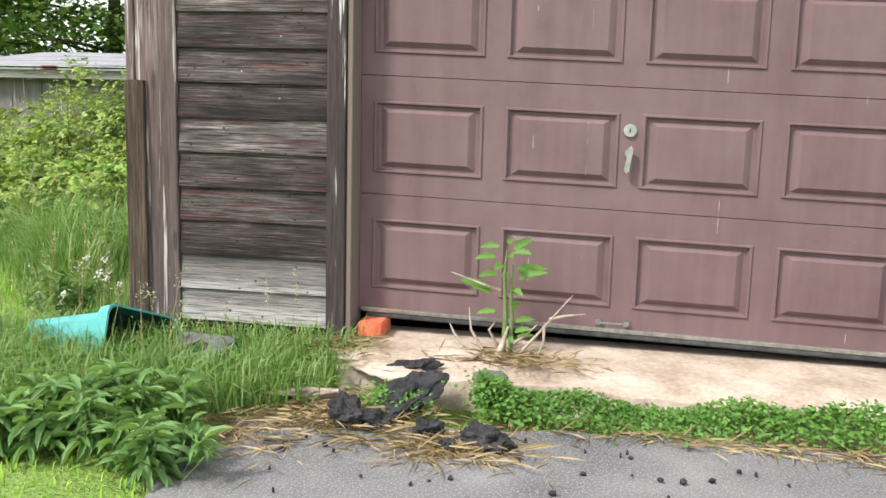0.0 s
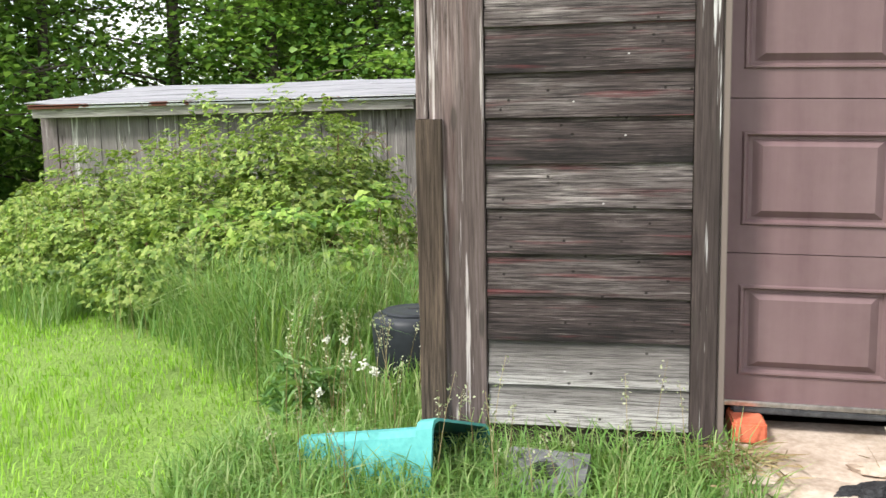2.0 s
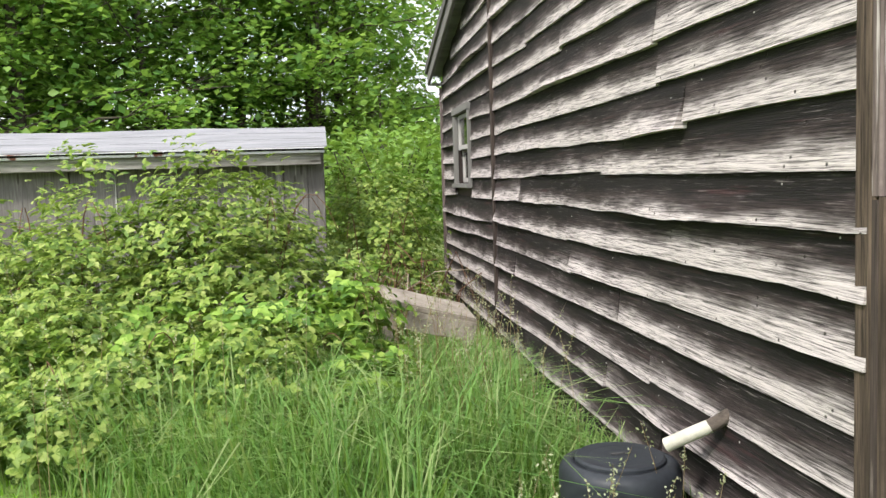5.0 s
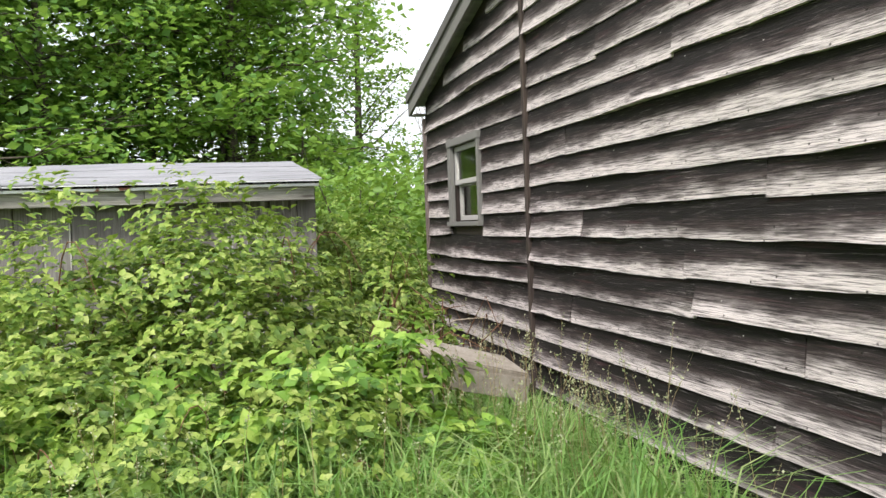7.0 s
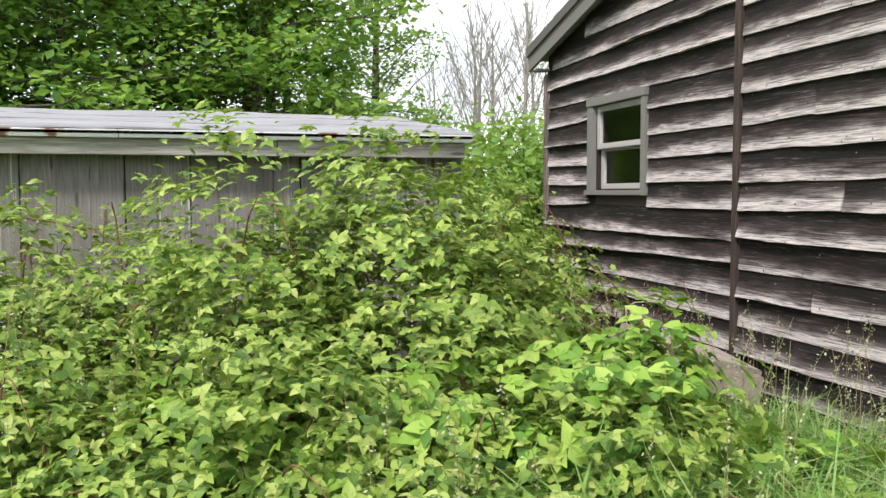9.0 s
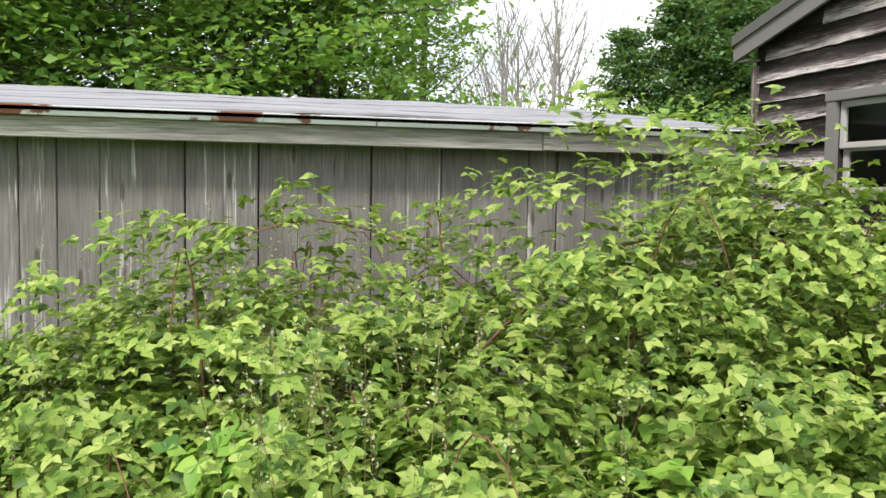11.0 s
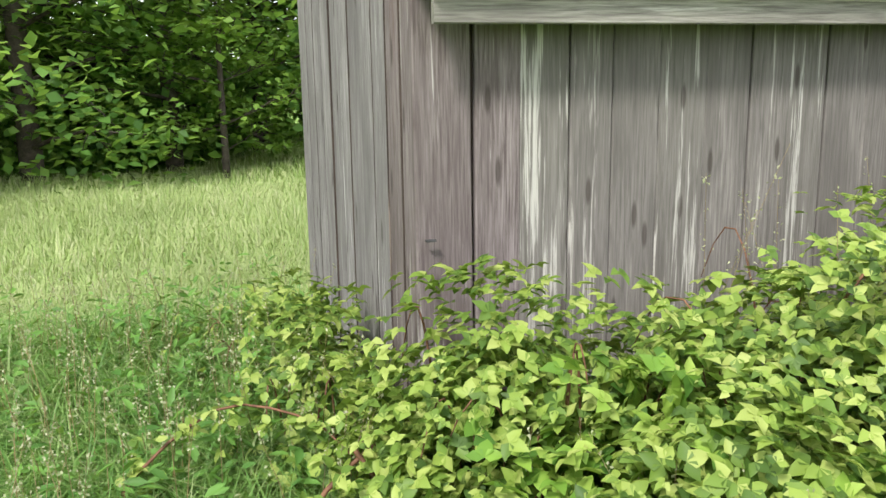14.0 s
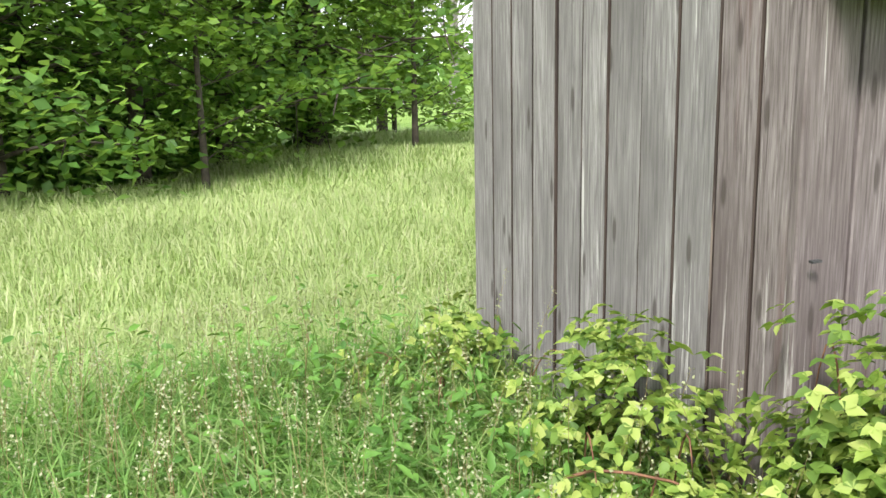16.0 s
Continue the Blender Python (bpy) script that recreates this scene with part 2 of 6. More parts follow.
def door_paint():
    w = Nodes("maroon_door_paint", 0.55)
    at = w.coords("Object")
    streak = w.noise(w.coords("Object", (14.0, 1.0, 1.2)), 1.0, 5.0)
    dirt = w.noise(at, 2.2, 5.0, 0.7)
    low = w.noise(at, 9.0, 4.0)
    col = w.mix(w.ramp(streak, [(0.3, 0.0), (0.7, 1.0)]), (0.135, 0.082, 0.086), (0.18, 0.114, 0.118))
    col = w.mix(w.ramp(dirt, [(0.4, 0.0), (0.72, 0.7)]), col, (0.215, 0.148, 0.147))
    specks = w.ramp(w.voronoi(at, 16.0), [(0.02, 0.8), (0.045, 0.0)])
    specks = w.math("MULTIPLY", specks, w.ramp(low, [(0.55, 0.0), (0.6, 1.0)]))
    col = w.mix(specks, col, (0.42, 0.35, 0.33))
    w.color(col).roughness(w.ramp(dirt, [(0.3, 0.45), (0.7, 0.7)])).bump(w.noise(at, 180.0, 2.0), 0.12, 0.002)
    return w.mat


DOOR = door_paint()
CONCRETE = mottled("pinkish_concrete", (0.3, 0.23, 0.17), (0.58, 0.48, 0.4), 4.0, 0.9, 0.6, 0.012, 45.0)
ASPHALT = mottled("old_asphalt", (0.085, 0.085, 0.088), (0.24, 0.235, 0.235), 1.6, 0.92, 0.7, 0.008, 120.0, spots=((0.34, 0.33, 0.32), 70.0))
CHUNK = mottled("black_asphalt_chunk", (0.011, 0.011, 0.012), (0.05, 0.05, 0.053), 9.0, 0.75, 1.0, 0.015, 70.0)
INSIDE = mottled("dark_interior", (0.05, 0.042, 0.036), (0.09, 0.075, 0.062), 3.0)
BLACK_PLASTIC = mottled("black_plastic", (0.02, 0.023, 0.028), (0.034, 0.038, 0.046), 6.0, 0.5, 0.1, 0.003, 40.0)
TEAL = mottled("turquoise_plastic", (0.055, 0.27, 0.26), (0.11, 0.4, 0.385), 5.0, 0.45, 0.1, 0.003, 60.0)
TEAL_SHADED = mottled("shaded_turquoise_plastic", (0.012, 0.07, 0.065), (0.02, 0.1, 0.09), 5.0, 0.5, 0.1, 0.003)
GREY_BLOCK = mottled("grey_concrete_block", (0.1, 0.1, 0.105), (0.2, 0.2, 0.205), 10.0, 0.95, 0.6, 0.006, 150.0)
ORANGE_BRICK = mottled("orange_red_brick", (0.55, 0.12, 0.06), (0.7, 0.2, 0.11), 14.0, 0.8, 0.3, 0.004, 90.0)
METAL = mottled("worn_chrome", (0.45, 0.45, 0.45), (0.7, 0.7, 0.69), 30.0, 0.3, 0.1, 0.002, metal=1.0)
PVC = mottled("yellowed_white_pipe", (0.4, 0.37, 0.31), (0.6, 0.57, 0.5), 12.0, 0.55, 0.15, 0.003)
RUBBER = mottled("black_rubber_seal", (0.03, 0.03, 0.032), (0.09, 0.09, 0.092), 20.0, 0.7)
STONE = mottled("pale_weathered_board", (0.22, 0.185, 0.15), (0.42, 0.37, 0.32), 6.0, 0.9, 0.5, 0.01, 50.0)
BARK = mottled("brown_bark", (0.05, 0.04, 0.033), (0.13, 0.105, 0.088), 8.0, 0.95, 0.9, 0.02, 40.0)
BARE_BARK = mottled("grey_bark", (0.2, 0.18, 0.17), (0.32, 0.29, 0.28), 8.0, 0.95, 0.4, 0.02, 40.0)
DRY_WOOD = mottled("bleached_dry_wood", (0.26, 0.2, 0.15), (0.55, 0.47, 0.38), 14.0, 0.9, 0.5, 0.004, 90.0)
CANE = mottled("reddish_cane", (0.09, 0.04, 0.025), (0.22, 0.11, 0.06), 20.0, 0.7, 0.4, 0.003, 90.0)
STEM = mottled("green_stem", (0.1, 0.17, 0.05), (0.2, 0.26, 0.1), 20.0, 0.7, 0.3, 0.003, 90.0)
SOIL = mottled("dark_soil", (0.035, 0.026, 0.018), (0.1, 0.075, 0.05), 6.0, 0.95, 0.9, 0.02, 60.0)
WINDOW_WHITE = planks("window_paint", (0.3, 0.28, 0.27), (0.6, 0.58, 0.56), (0.76, 0.75, 0.74))


def glass():
    w = Nodes("window_glass", 0.06)
    w.bsdf.inputs["Transmission Weight"].default_value = 1.0
    w.bsdf.inputs["IOR"].default_value = 1.33
    w.bsdf.inputs["Specular IOR Level"].default_value = 0.5
    n = w.noise(w.coords("Object"), 3.0)
    w.color(w.mix(w.ramp(n, [(0.3, 0.0), (0.7, 1.0)]), (0.75, 0.8, 0.78), (0.9, 0.92, 0.9))).bump(n, 0.05, 0.01)
    return w.mat


GLASS = glass()


def ground_material():
    w = Nodes("grassy_ground", 0.95)
    at = w.coords("Object")
    big, mid, fine = w.noise(at, 0.25, 3.0), w.noise(at, 2.5, 4.0), w.noise(at, 70.0, 3.0)
    col = w.mix(w.ramp(mid, [(0.3, 0.0), (0.7, 1.0)]), (0.12, 0.22, 0.035), (0.24, 0.4, 0.07))
    col = w.mix(w.ramp(big, [(0.4, 0.0), (0.7, 0.5)]), col, (0.32, 0.42, 0.12))
    col = w.mix(w.ramp(fine, [(0.3, 0.5), (0.6, 0.0)]), col, (0.04, 0.06, 0.015))
    w.color(col).bump(fine, 0.9, 0.03)
    return w.mat


GROUND = ground_material()
LEAF_TREE = leaf_material("tree_leaves", [(0.065, 0.155, 0.04), (0.13, 0.28, 0.06), (0.22, 0.41, 0.095), (0.37, 0.57, 0.15)], through=0.58)
LEAF_LIGHT = leaf_material("light_tree_leaves", [(0.1, 0.2, 0.035), (0.18, 0.32, 0.05), (0.27, 0.42, 0.08)])
LEAF_PINE = leaf_material("dark_conifer_leaves", [(0.05, 0.12, 0.05), (0.09, 0.19, 0.07), (0.15, 0.27, 0.1)], through=0.3)
LEAF_BRAMBLE = leaf_material("bramble_leaves", [(0.065, 0.13, 0.027), (0.18, 0.29, 0.05), (0.33, 0.44, 0.085), (0.49, 0.56, 0.17)], through=0.32)
LEAF_RASPBERRY = leaf_material("raspberry_leaves", [(0.07, 0.17, 0.03), (0.18, 0.34, 0.05), (0.32, 0.5, 0.08), (0.5, 0.65, 0.15)], through=0.35)
LEAF_WEED = leaf_material("weed_leaves", [(0.08, 0.2, 0.04), (0.14, 0.3, 0.06), (0.2, 0.4, 0.08)])
LEAF_THISTLE = leaf_material("thistle_leaves", [(0.1, 0.22, 0.07), (0.17, 0.32, 0.1), (0.24, 0.4, 0.14)])
GRASS_LAWN = leaf_material("lawn_blades", [(0.2, 0.42, 0.03), (0.3, 0.56, 0.05), (0.42, 0.65, 0.09)])
GRASS_TALL = leaf_material("tall_grass_blades", [(0.1, 0.23, 0.05), (0.17, 0.33, 0.075), (0.26, 0.42, 0.11), (0.42, 0.48, 0.22)])
GRASS_MEADOW = leaf_material("meadow_blades", [(0.28, 0.4, 0.13), (0.42, 0.54, 0.2), (0.55, 0.62, 0.29), (0.66, 0.64, 0.42)])
PETAL = leaf_material("white_petals", [(0.6, 0.6, 0.5), (0.75, 0.74, 0.66)], through=0.2)
STRAW = leaf_material("dry_straw", [(0.2, 0.13, 0.06), (0.36, 0.26, 0.13), (0.5, 0.4, 0.22)], through=0.1)
SEED = leaf_material("pale_seed_heads", [(0.28, 0.32, 0.16), (0.42, 0.44, 0.26), (0.55, 0.54, 0.38)], through=0.2)


# ---- mesh helpers ----
def part(name, bm, material, parent, label=""):
    """Links a bmesh, or a finished mesh, as one object under its parent."""
    me = bm
    if isinstance(bm, bmesh.types.BMesh):
        me = bpy.data.meshes.new(name)
        bmesh.ops.recalc_face_normals(bm, faces=bm.faces)
        bm.to_mesh(me)
        bm.free()
    if material and not me.materials:
        me.materials.append(material)
    ob = new(name, me)
    if parent:
        ob.parent = parent
    return tagged(ob, label)


def thing(name, label, category, at=(0, 0, 0), group="", kind=""):
    ob = new(name)
    ob.empty_display_size = 0.1
    ob.location = at
    return tagged(ob, label, category, group, kind)


def mesh_np(name, verts, faces, material=None, smooth=False):
    """A mesh from arrays; every face has the same number of corners."""
    verts, faces = np.asarray(verts, np.float32), np.asarray(faces, np.int32)
    me = bpy.data.meshes.new(name)
    m, k = faces.shape
    me.vertices.add(len(verts))
    me.vertices.foreach_set("co", verts.ravel())
    me.loops.add(m * k)
    me.loops.foreach_set("vertex_index", faces.ravel())
    me.polygons.add(m)
    me.polygons.foreach_set("loop_start", np.arange(m, dtype=np.int32) * k)
    me.update(calc_edges=True)
    if smooth:
        me.polygons.foreach_set("use_smooth", np.ones(m, bool))
    if material:
        me.materials.append(material)
    return me


def add_box(bm, x0, x1, y0, y1, z0, z1, bevel=0.0, turn=None):
    made = bmesh.ops.create_cube(bm, size=1.0, matrix=Matrix.Translation(((x0 + x1) / 2, (y0 + y1) / 2, (z0 + z1) / 2))
                                 @ Matrix.Diagonal((abs(x1 - x0), abs(y1 - y0), abs(z1 - z0), 1)))["verts"]
    if bevel:
        edges = list({e for v in made for e in v.link_edges})
        made = bmesh.ops.bevel(bm, geom=edges, offset=bevel, segments=2, affect="EDGES")["verts"]
    if turn is not None:
        bmesh.ops.transform(bm, matrix=turn, verts=list(made))
    return bm


def box(x0, x1, y0, y1, z0, z1, bevel=0.0):
    return add_box(bmesh.new(), x0, x1, y0, y1, z0, z1, bevel)


def tube_arrays(points, radii, sides=6):
    """Rings along a line of points, as vertices and four-cornered faces."""
    pts = np.asarray(points, float)
    n = len(pts)
    tangent = np.gradient(pts, axis=0)
    tangent /= np.linalg.norm(tangent, axis=1)[:, None] + 1e-9
    ref = np.where(np.abs(tangent[:, 2:3]) > 0.9, [[1.0, 0, 0]], [[0, 0, 1.0]])
    a = np.cross(tangent, ref)
    a /= np.linalg.norm(a, axis=1)[:, None] + 1e-9
    b = np.cross(tangent, a)
    ang = np.arange(sides) * 2 * np.pi / sides
    ring = a[:, None] * np.cos(ang)[None, :, None] + b[:, None] * np.sin(ang)[None, :, None]
    verts = (pts[:, None] + ring * np.asarray(radii)[:, None, None]).reshape(-1, 3)
    i, j = np.meshgrid(np.arange(n - 1), np.arange(sides), indexing="ij")
    k = (j + 1) % sides
    faces = np.stack([i * sides + j, i * sides + k, (i + 1) * sides + k, (i + 1) * sides + j], -1).reshape(-1, 4)
    return verts, faces


def join_arrays(items):
    vs, fs, base = [], [], 0
    for v, f in items:
        vs.append(v)
        fs.append(f + base)
        base += len(v)
    return np.concatenate(vs), np.concatenate(fs)


def uv_board(name, length, height, thick_low, thick_high, material, rng, warp=0.0, ragged=0.0, cell=0.3):
    """A clapboard: length along x, height along z, front towards -y. The lower edge is thick, and may be warped or ragged."""
    n = max(2, int(length / cell) + 1)
    xs = np.linspace(0, length, n)
    phase = rng.uniform(0, 6.28, 4)
    curl = warp * (0.5 * np.sin(xs * 1.3 + phase[0]) + 0.5 * np.sin(xs * 3.1 + phase[1])) + warp * 0.6
    curl = np.maximum(curl, 0)
    low = ragged * (np.sin(xs * 2.1 + phase[2]) + 0.6 * np.sin(xs * 6.7 + phase[3]) + rng.uniform(-0.6, 0.6, n))
    verts, uvs = [], []
    for k, x in enumerate(xs):
        for y, z in ((0.0, low[k]), (-thick_low - curl[k], low[k]), (-(thick_low + thick_high) / 2 - curl[k] * 0.35, height * 0.5), (-thick_high, height)):
            verts.append((x, y, z))
            uvs.append((x, z))
    faces = []
    for k in range(n - 1):
        a, b = k * 4, k * 4 + 4
        for j in range(3):
            faces.append((a + j, b + j, b + j + 1, a + j + 1))
    faces += [(0, 1, 2, 3), tuple((n - 1) * 4 + j for j in (3, 2, 1, 0))]
    me = bpy.data.meshes.new(name)
    me.from_pydata(verts, [], faces)
    layer = me.uv_layers.new(name="UVMap")
    for lp in me.loops:
        layer.data[lp.index].uv = uvs[lp.vertex_index]
    me.materials.append(material)
    return me


def uv_plank(name, width, length, thick, material, chip=0.0, rng=None, sides=None):
    """A plank: width along x, length along z, front towards -y, with small rounded edges."""
    e = 0.004
    jag = rng.uniform(-chip, chip, 2) if chip else (0.0, 0.0)
    ring = [(0, 0), (0, -thick + e), (e, -thick), (width - e, -thick), (width, -thick + e), (width, 0)]
    verts = [(x, y, jag[0] if x < width / 2 else jag[1]) for x, y in ring] + [(x, y, length) for x, y in ring]
    m = len(ring)
    faces = [(i, (i + 1) % m, m + (i + 1) % m, m + i) for i in range(m)] + [tuple(range(m))[::-1], tuple(range(m, 2 * m))]
    me = bpy.data.meshes.new(name)
    me.from_pydata(verts, [], faces)
    layer = me.uv_layers.new(name="UVMap")
    for lp in me.loops:
        v = verts[lp.vertex_index]
        layer.data[lp.index].uv = (v[2], v[0] + v[1])
    me.materials.append(material)
    if sides:  # edge faces painted dark in place of the shade in tight joints
        me.materials.append(sides)
        for k in (0, 1, 3, 4):
            me.polygons[k].material_index = 1
    return me


def rail(name, length, height, thick, material):
    """A long board with its grain along x: length along x, height along z, front towards -y."""
    me = uv_plank(name, height, length, thick, material)
    co = np.empty(len(me.vertices) * 3, np.float32)
    me.vertices.foreach_get("co", co)
    co = co.reshape(-1, 3)[:, [2, 1, 0]].copy()
    me.vertices.foreach_set("co", co.ravel())
    me.flip_normals()
    return me




# ---- ground ----
def smooth01(v):
    v = np.clip(v, 0, 1)
    return v * v * (3 - 2 * v)


def land(x, y):
    """Height of the ground: a gentle fall away from the garage, and of the far field."""
    x, y = np.asarray(x, float), np.asarray(y, float)
    z = -0.12 - 0.24 * smooth01((-x - 0.8) / 5.0) + 0.02 * np.sin(x * 0.9 + 1) * np.cos(y * 0.7)
    far = np.maximum(y - 9, 0)
    return z - np.minimum(far * 0.03, 0.9)


def build_ground():
    a = np.concatenate([-np.geomspace(900, 16, 26), np.linspace(-15, 15, 91), np.geomspace(16, 900, 26)])
    xs, ys = a - 2.0, a + 6.0
    gx, gy = np.meshgrid(xs, ys, indexing="ij")
    gz = land(gx, gy)
    gz = np.where((gx > 0.9) & (gy > -30) & (gy < 6.6) & (gx < 8), gz - 0.06, gz)
    n = len(xs)
    verts = np.stack([gx, gy, gz], -1).reshape(-1, 3)
    i, j = np.meshgrid(np.arange(n - 1), np.arange(n - 1), indexing="ij")
    faces = np.stack([i * n + j, (i + 1) * n + j, (i + 1) * n + j + 1, i * n + j + 1], -1).reshape(-1, 4)
    ob = new("ground", mesh_np("ground", verts, faces, GROUND, True))
    tagged(ob, "grassy ground of lawn, weeds and far meadow", "ground", kind="structure")


build_ground()


def build_driveway():
    """Old cracked asphalt with a crumbling edge, a few centimetres thick."""
    rng = np.random.default_rng(4)
    bm = bmesh.new()
    edge = []
    for x in np.arange(0.95, 7.0, 0.16):
        edge.append((x, -0.74 + 0.05 * math.sin(x * 3.1) + rng.uniform(-0.03, 0.03)))
    side = [(0.78 + 0.09 * math.sin(y * 2.3) + rng.uniform(-0.03, 0.03), y) for y in np.arange(-1.02, -14, -0.3)]
    outline = edge + [(7.0, -14.0)] + side[::-1]
    top = [bm.verts.new((x, y, -0.1 + 0.006 * math.sin(5 * x + 3 * y))) for x, y in outline]
    low = [bm.verts.new((x, y, -0.22)) for x, y in outline]
    bm.faces.new(top)
    for k in range(len(top)):
        j = (k + 1) % len(top)
        bm.faces.new((top[k], low[k], low[j], top[j]))
    bmesh.ops.triangulate(bm, faces=[f for f in bm.faces if len(f.verts) > 4])
    tagged(part("road", bm, ASPHALT, None), "old grey asphalt driveway with a crumbling edge", "driveway", kind="structure")


build_driveway()


# ---- the garage ----
SAG = -0.029  # the old front slopes down to the right
COURSE = 0.154
garage = thing("garage", "old brown clapboard garage with peeling paint and sagging boards", "garage")


def sagged(bm):
    for v in bm.verts:
        v.co.z += SAG * (v.co.x - 1.0)
    return bm


def roof_z(y):
    """Underside of the roof above the side wall."""
    return 2.2 + 0.255 * (6.9 - y) if y > 2.9 else 3.22 - 0.2 * (2.9 - y)


def wall_sheet(name, points, thick, axis, material, label=""):
    """A wall of uneven outline, with thickness along one axis."""
    bm = bmesh.new()
    front = [bm.verts.new(p) for p in points]
    shift = Vector((thick, 0, 0)) if axis == "x" else Vector((0, thick, 0))
    back = [bm.verts.new(Vector(p) + shift) for p in points]
    bm.faces.new(front)
    bm.faces.new(back[::-1])
    for k in range(len(front)):
        j = (k + 1) % len(front)
        bm.faces.new((front[k], front[j], back[j], back[k]))
    return part(name, bm, material, garage, label)


def wy(y):
    """Distances along the window, stretched to its true width."""
    return 5.235 + (y - 5.315) * 1.169


def wz(z):
    return 1.075 + (z - 0.985) * 0.928


# side wall with the window opening left free
side_wall = wall_sheet("wall_west", [(0, 0.0, -0.2), (0, wy(5.36), -0.2), (0, wy(5.36), roof_z(wy(5.36))), (0, 2.9, roof_z(2.9)), (0, 0.0, roof_z(0))], 0.1, "x", TRIM_DARK, "weathered side wall of loose clapboards")
for corners in ([(0, wy(5.36), -0.2), (0, wy(5.98), -0.2), (0, wy(5.98), wz(1.02)), (0, wy(5.36), wz(1.02))],
                [(0, wy(5.36), wz(1.68)), (0, wy(5.98), wz(1.68)), (0, wy(5.98), roof_z(wy(5.98))), (0, wy(5.36), roof_z(wy(5.36)))],
                [(0, wy(5.98), -0.2), (0, 6.9, -0.2), (0, 6.9, roof_z(6.9)), (0, wy(5.98), roof_z(wy(5.98)))]):
    wall_sheet("wall_panel", corners, 0.1, "x", TRIM_DARK)
front_wall = part("wall_south", add_box(box(0.1, 0.963, 0.0, 0.12, -0.2, roof_z(0)), 0.963, 3.34, 0.0, 0.165, 2.13, roof_z(0)), TRIM_DARK, garage, "front wall of brown clapboards")
part("wall_south_end", box(3.34, 4.4, 0.0, 0.165, -0.2, roof_z(0)), FRONT, garage)
part("wall_north", box(0.1, 4.4, 6.78, 6.9, -0.2, 2.2), INSIDE, garage)
part("wall_east", box(4.3, 4.4, 0.12, 6.78, -0.2, 2.2), INSIDE, garage)
wall_sheet("wall_east_gable", [(4.3, 0.0, 2.2), (4.3, 6.9, 2.2), (4.3, 2.9, roof_z(2.9)), (4.3, 0.0, roof_z(0))], 0.1, "x", INSIDE)
part("garage_floor", box(0.1, 4.3, 0.22, 6.78, -0.2, -0.08), INSIDE, garage)


def roof_slab(y0, y1):
    bm = bmesh.new()
    pts = [(x, y, roof_z(y) + dz) for dz in (0.0, 0.09) for x in (-0.115, 4.55) for y in (y0, y1)]
    v = [bm.verts.new(p) for p in pts]
    for f in ((0, 1, 3, 2), (4, 6, 7, 5), (0, 4, 5, 1), (2, 3, 7, 6), (0, 2, 6, 4), (1, 5, 7, 3)):
        bm.faces.new([v[k] for k in f])
    return bm


part("roof", roof_slab(2.9, 6.99), ROOFING, garage, "grey roofing on the rear slope")
part("roof", roof_slab(-0.25, 2.899), ROOFING, garage, "grey roofing on the front slope")


def rake_board():
    """Two-tier pale trim along the roof's sloping edge."""
    items = []
    for x0, x1, lo, hi in ((-0.14, -0.115, -0.085, 0.095), (-0.16, -0.14, 0.03, 0.105)):
        bm = bmesh.new()
        v = [bm.verts.new((x, y, roof_z(y) + d)) for x in (x0, x1) for y in (2.9, 7.0) for d in (lo, hi)]
        for f in ((0, 1, 3, 2), (4, 6, 7, 5), (0, 4, 5, 1), (2, 3, 7, 6), (0, 2, 6, 4), (1, 5, 7, 3)):
            bm.faces.new([v[k] for k in f])
        items.append(bm)
    return items


for k, piece in enumerate(rake_board()):
    part("rake_board", piece, RAKE, garage, "pale grey painted rake trim")
part("soffit", box(-0.114, -0.003, 6.86, 6.99, 2.085, 2.1), FASCIA, garage)


def side_clapboards():
    """Loose boards of the long side wall, course by course, with broken ends and warped lower edges."""
    rng = np.random.default_rng(11)
    z = -0.233
    while z < 3.6:
        for y_from, y_to, own in ((0.012, 4.238, True), (4.292, 6.895, False)):
            y_top = y_to
            if z + COURSE > 2.18:  # stop under the sloping roof
                y_top = min(y_to, 6.9 - (z + COURSE - 2.2) / 0.255)
                if y_from < 2.0 and z + COURSE > roof_z(0):
                    y_from = max(y_from, 2.9 - (roof_z(2.9) - z - COURSE) / 0.2)
            if y_top - y_from < 0.15:
                continue
            cuts = [y_from]
            if own:
                y = y_from + rng.uniform(0.9, 3.6)
                while y < y_top - 0.5:
                    cuts.append(y)
                    y += rng.uniform(1.8, 3.4)
            cuts.append(y_top)
            spans = []
            for a, b in zip(cuts[:-1], cuts[1:]):
                if not own and b > 5.2 and z + COURSE > wz(1.0) and z + 0.03 < wz(1.74):
                    spans += [(a, wy(5.313)), (wy(6.058), b)]
                else:
                    spans.append((a, b))
            for a, b in spans:
                if b - a < 0.04:
                    continue
                length = b - a - 0.004
                loose = rng.random() < 0.6
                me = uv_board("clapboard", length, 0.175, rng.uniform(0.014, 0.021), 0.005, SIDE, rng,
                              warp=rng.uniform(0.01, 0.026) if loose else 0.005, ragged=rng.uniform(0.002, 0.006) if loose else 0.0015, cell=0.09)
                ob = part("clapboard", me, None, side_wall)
                tilt = math.atan2(rng.uniform(-0.02, 0.02), length)
                # local x runs towards -y of the world, so that the front faces -x
                ob.matrix_local = Matrix.Translation((-0.002, b - 0.002, z + rng.uniform(-0.008, 0.008))) @ pose(0, 0, 0, 0, 0, -90) @ pose(0, 0, 0, 0, math.degrees(tilt), 0)
        z += COURSE


side_clapboards()
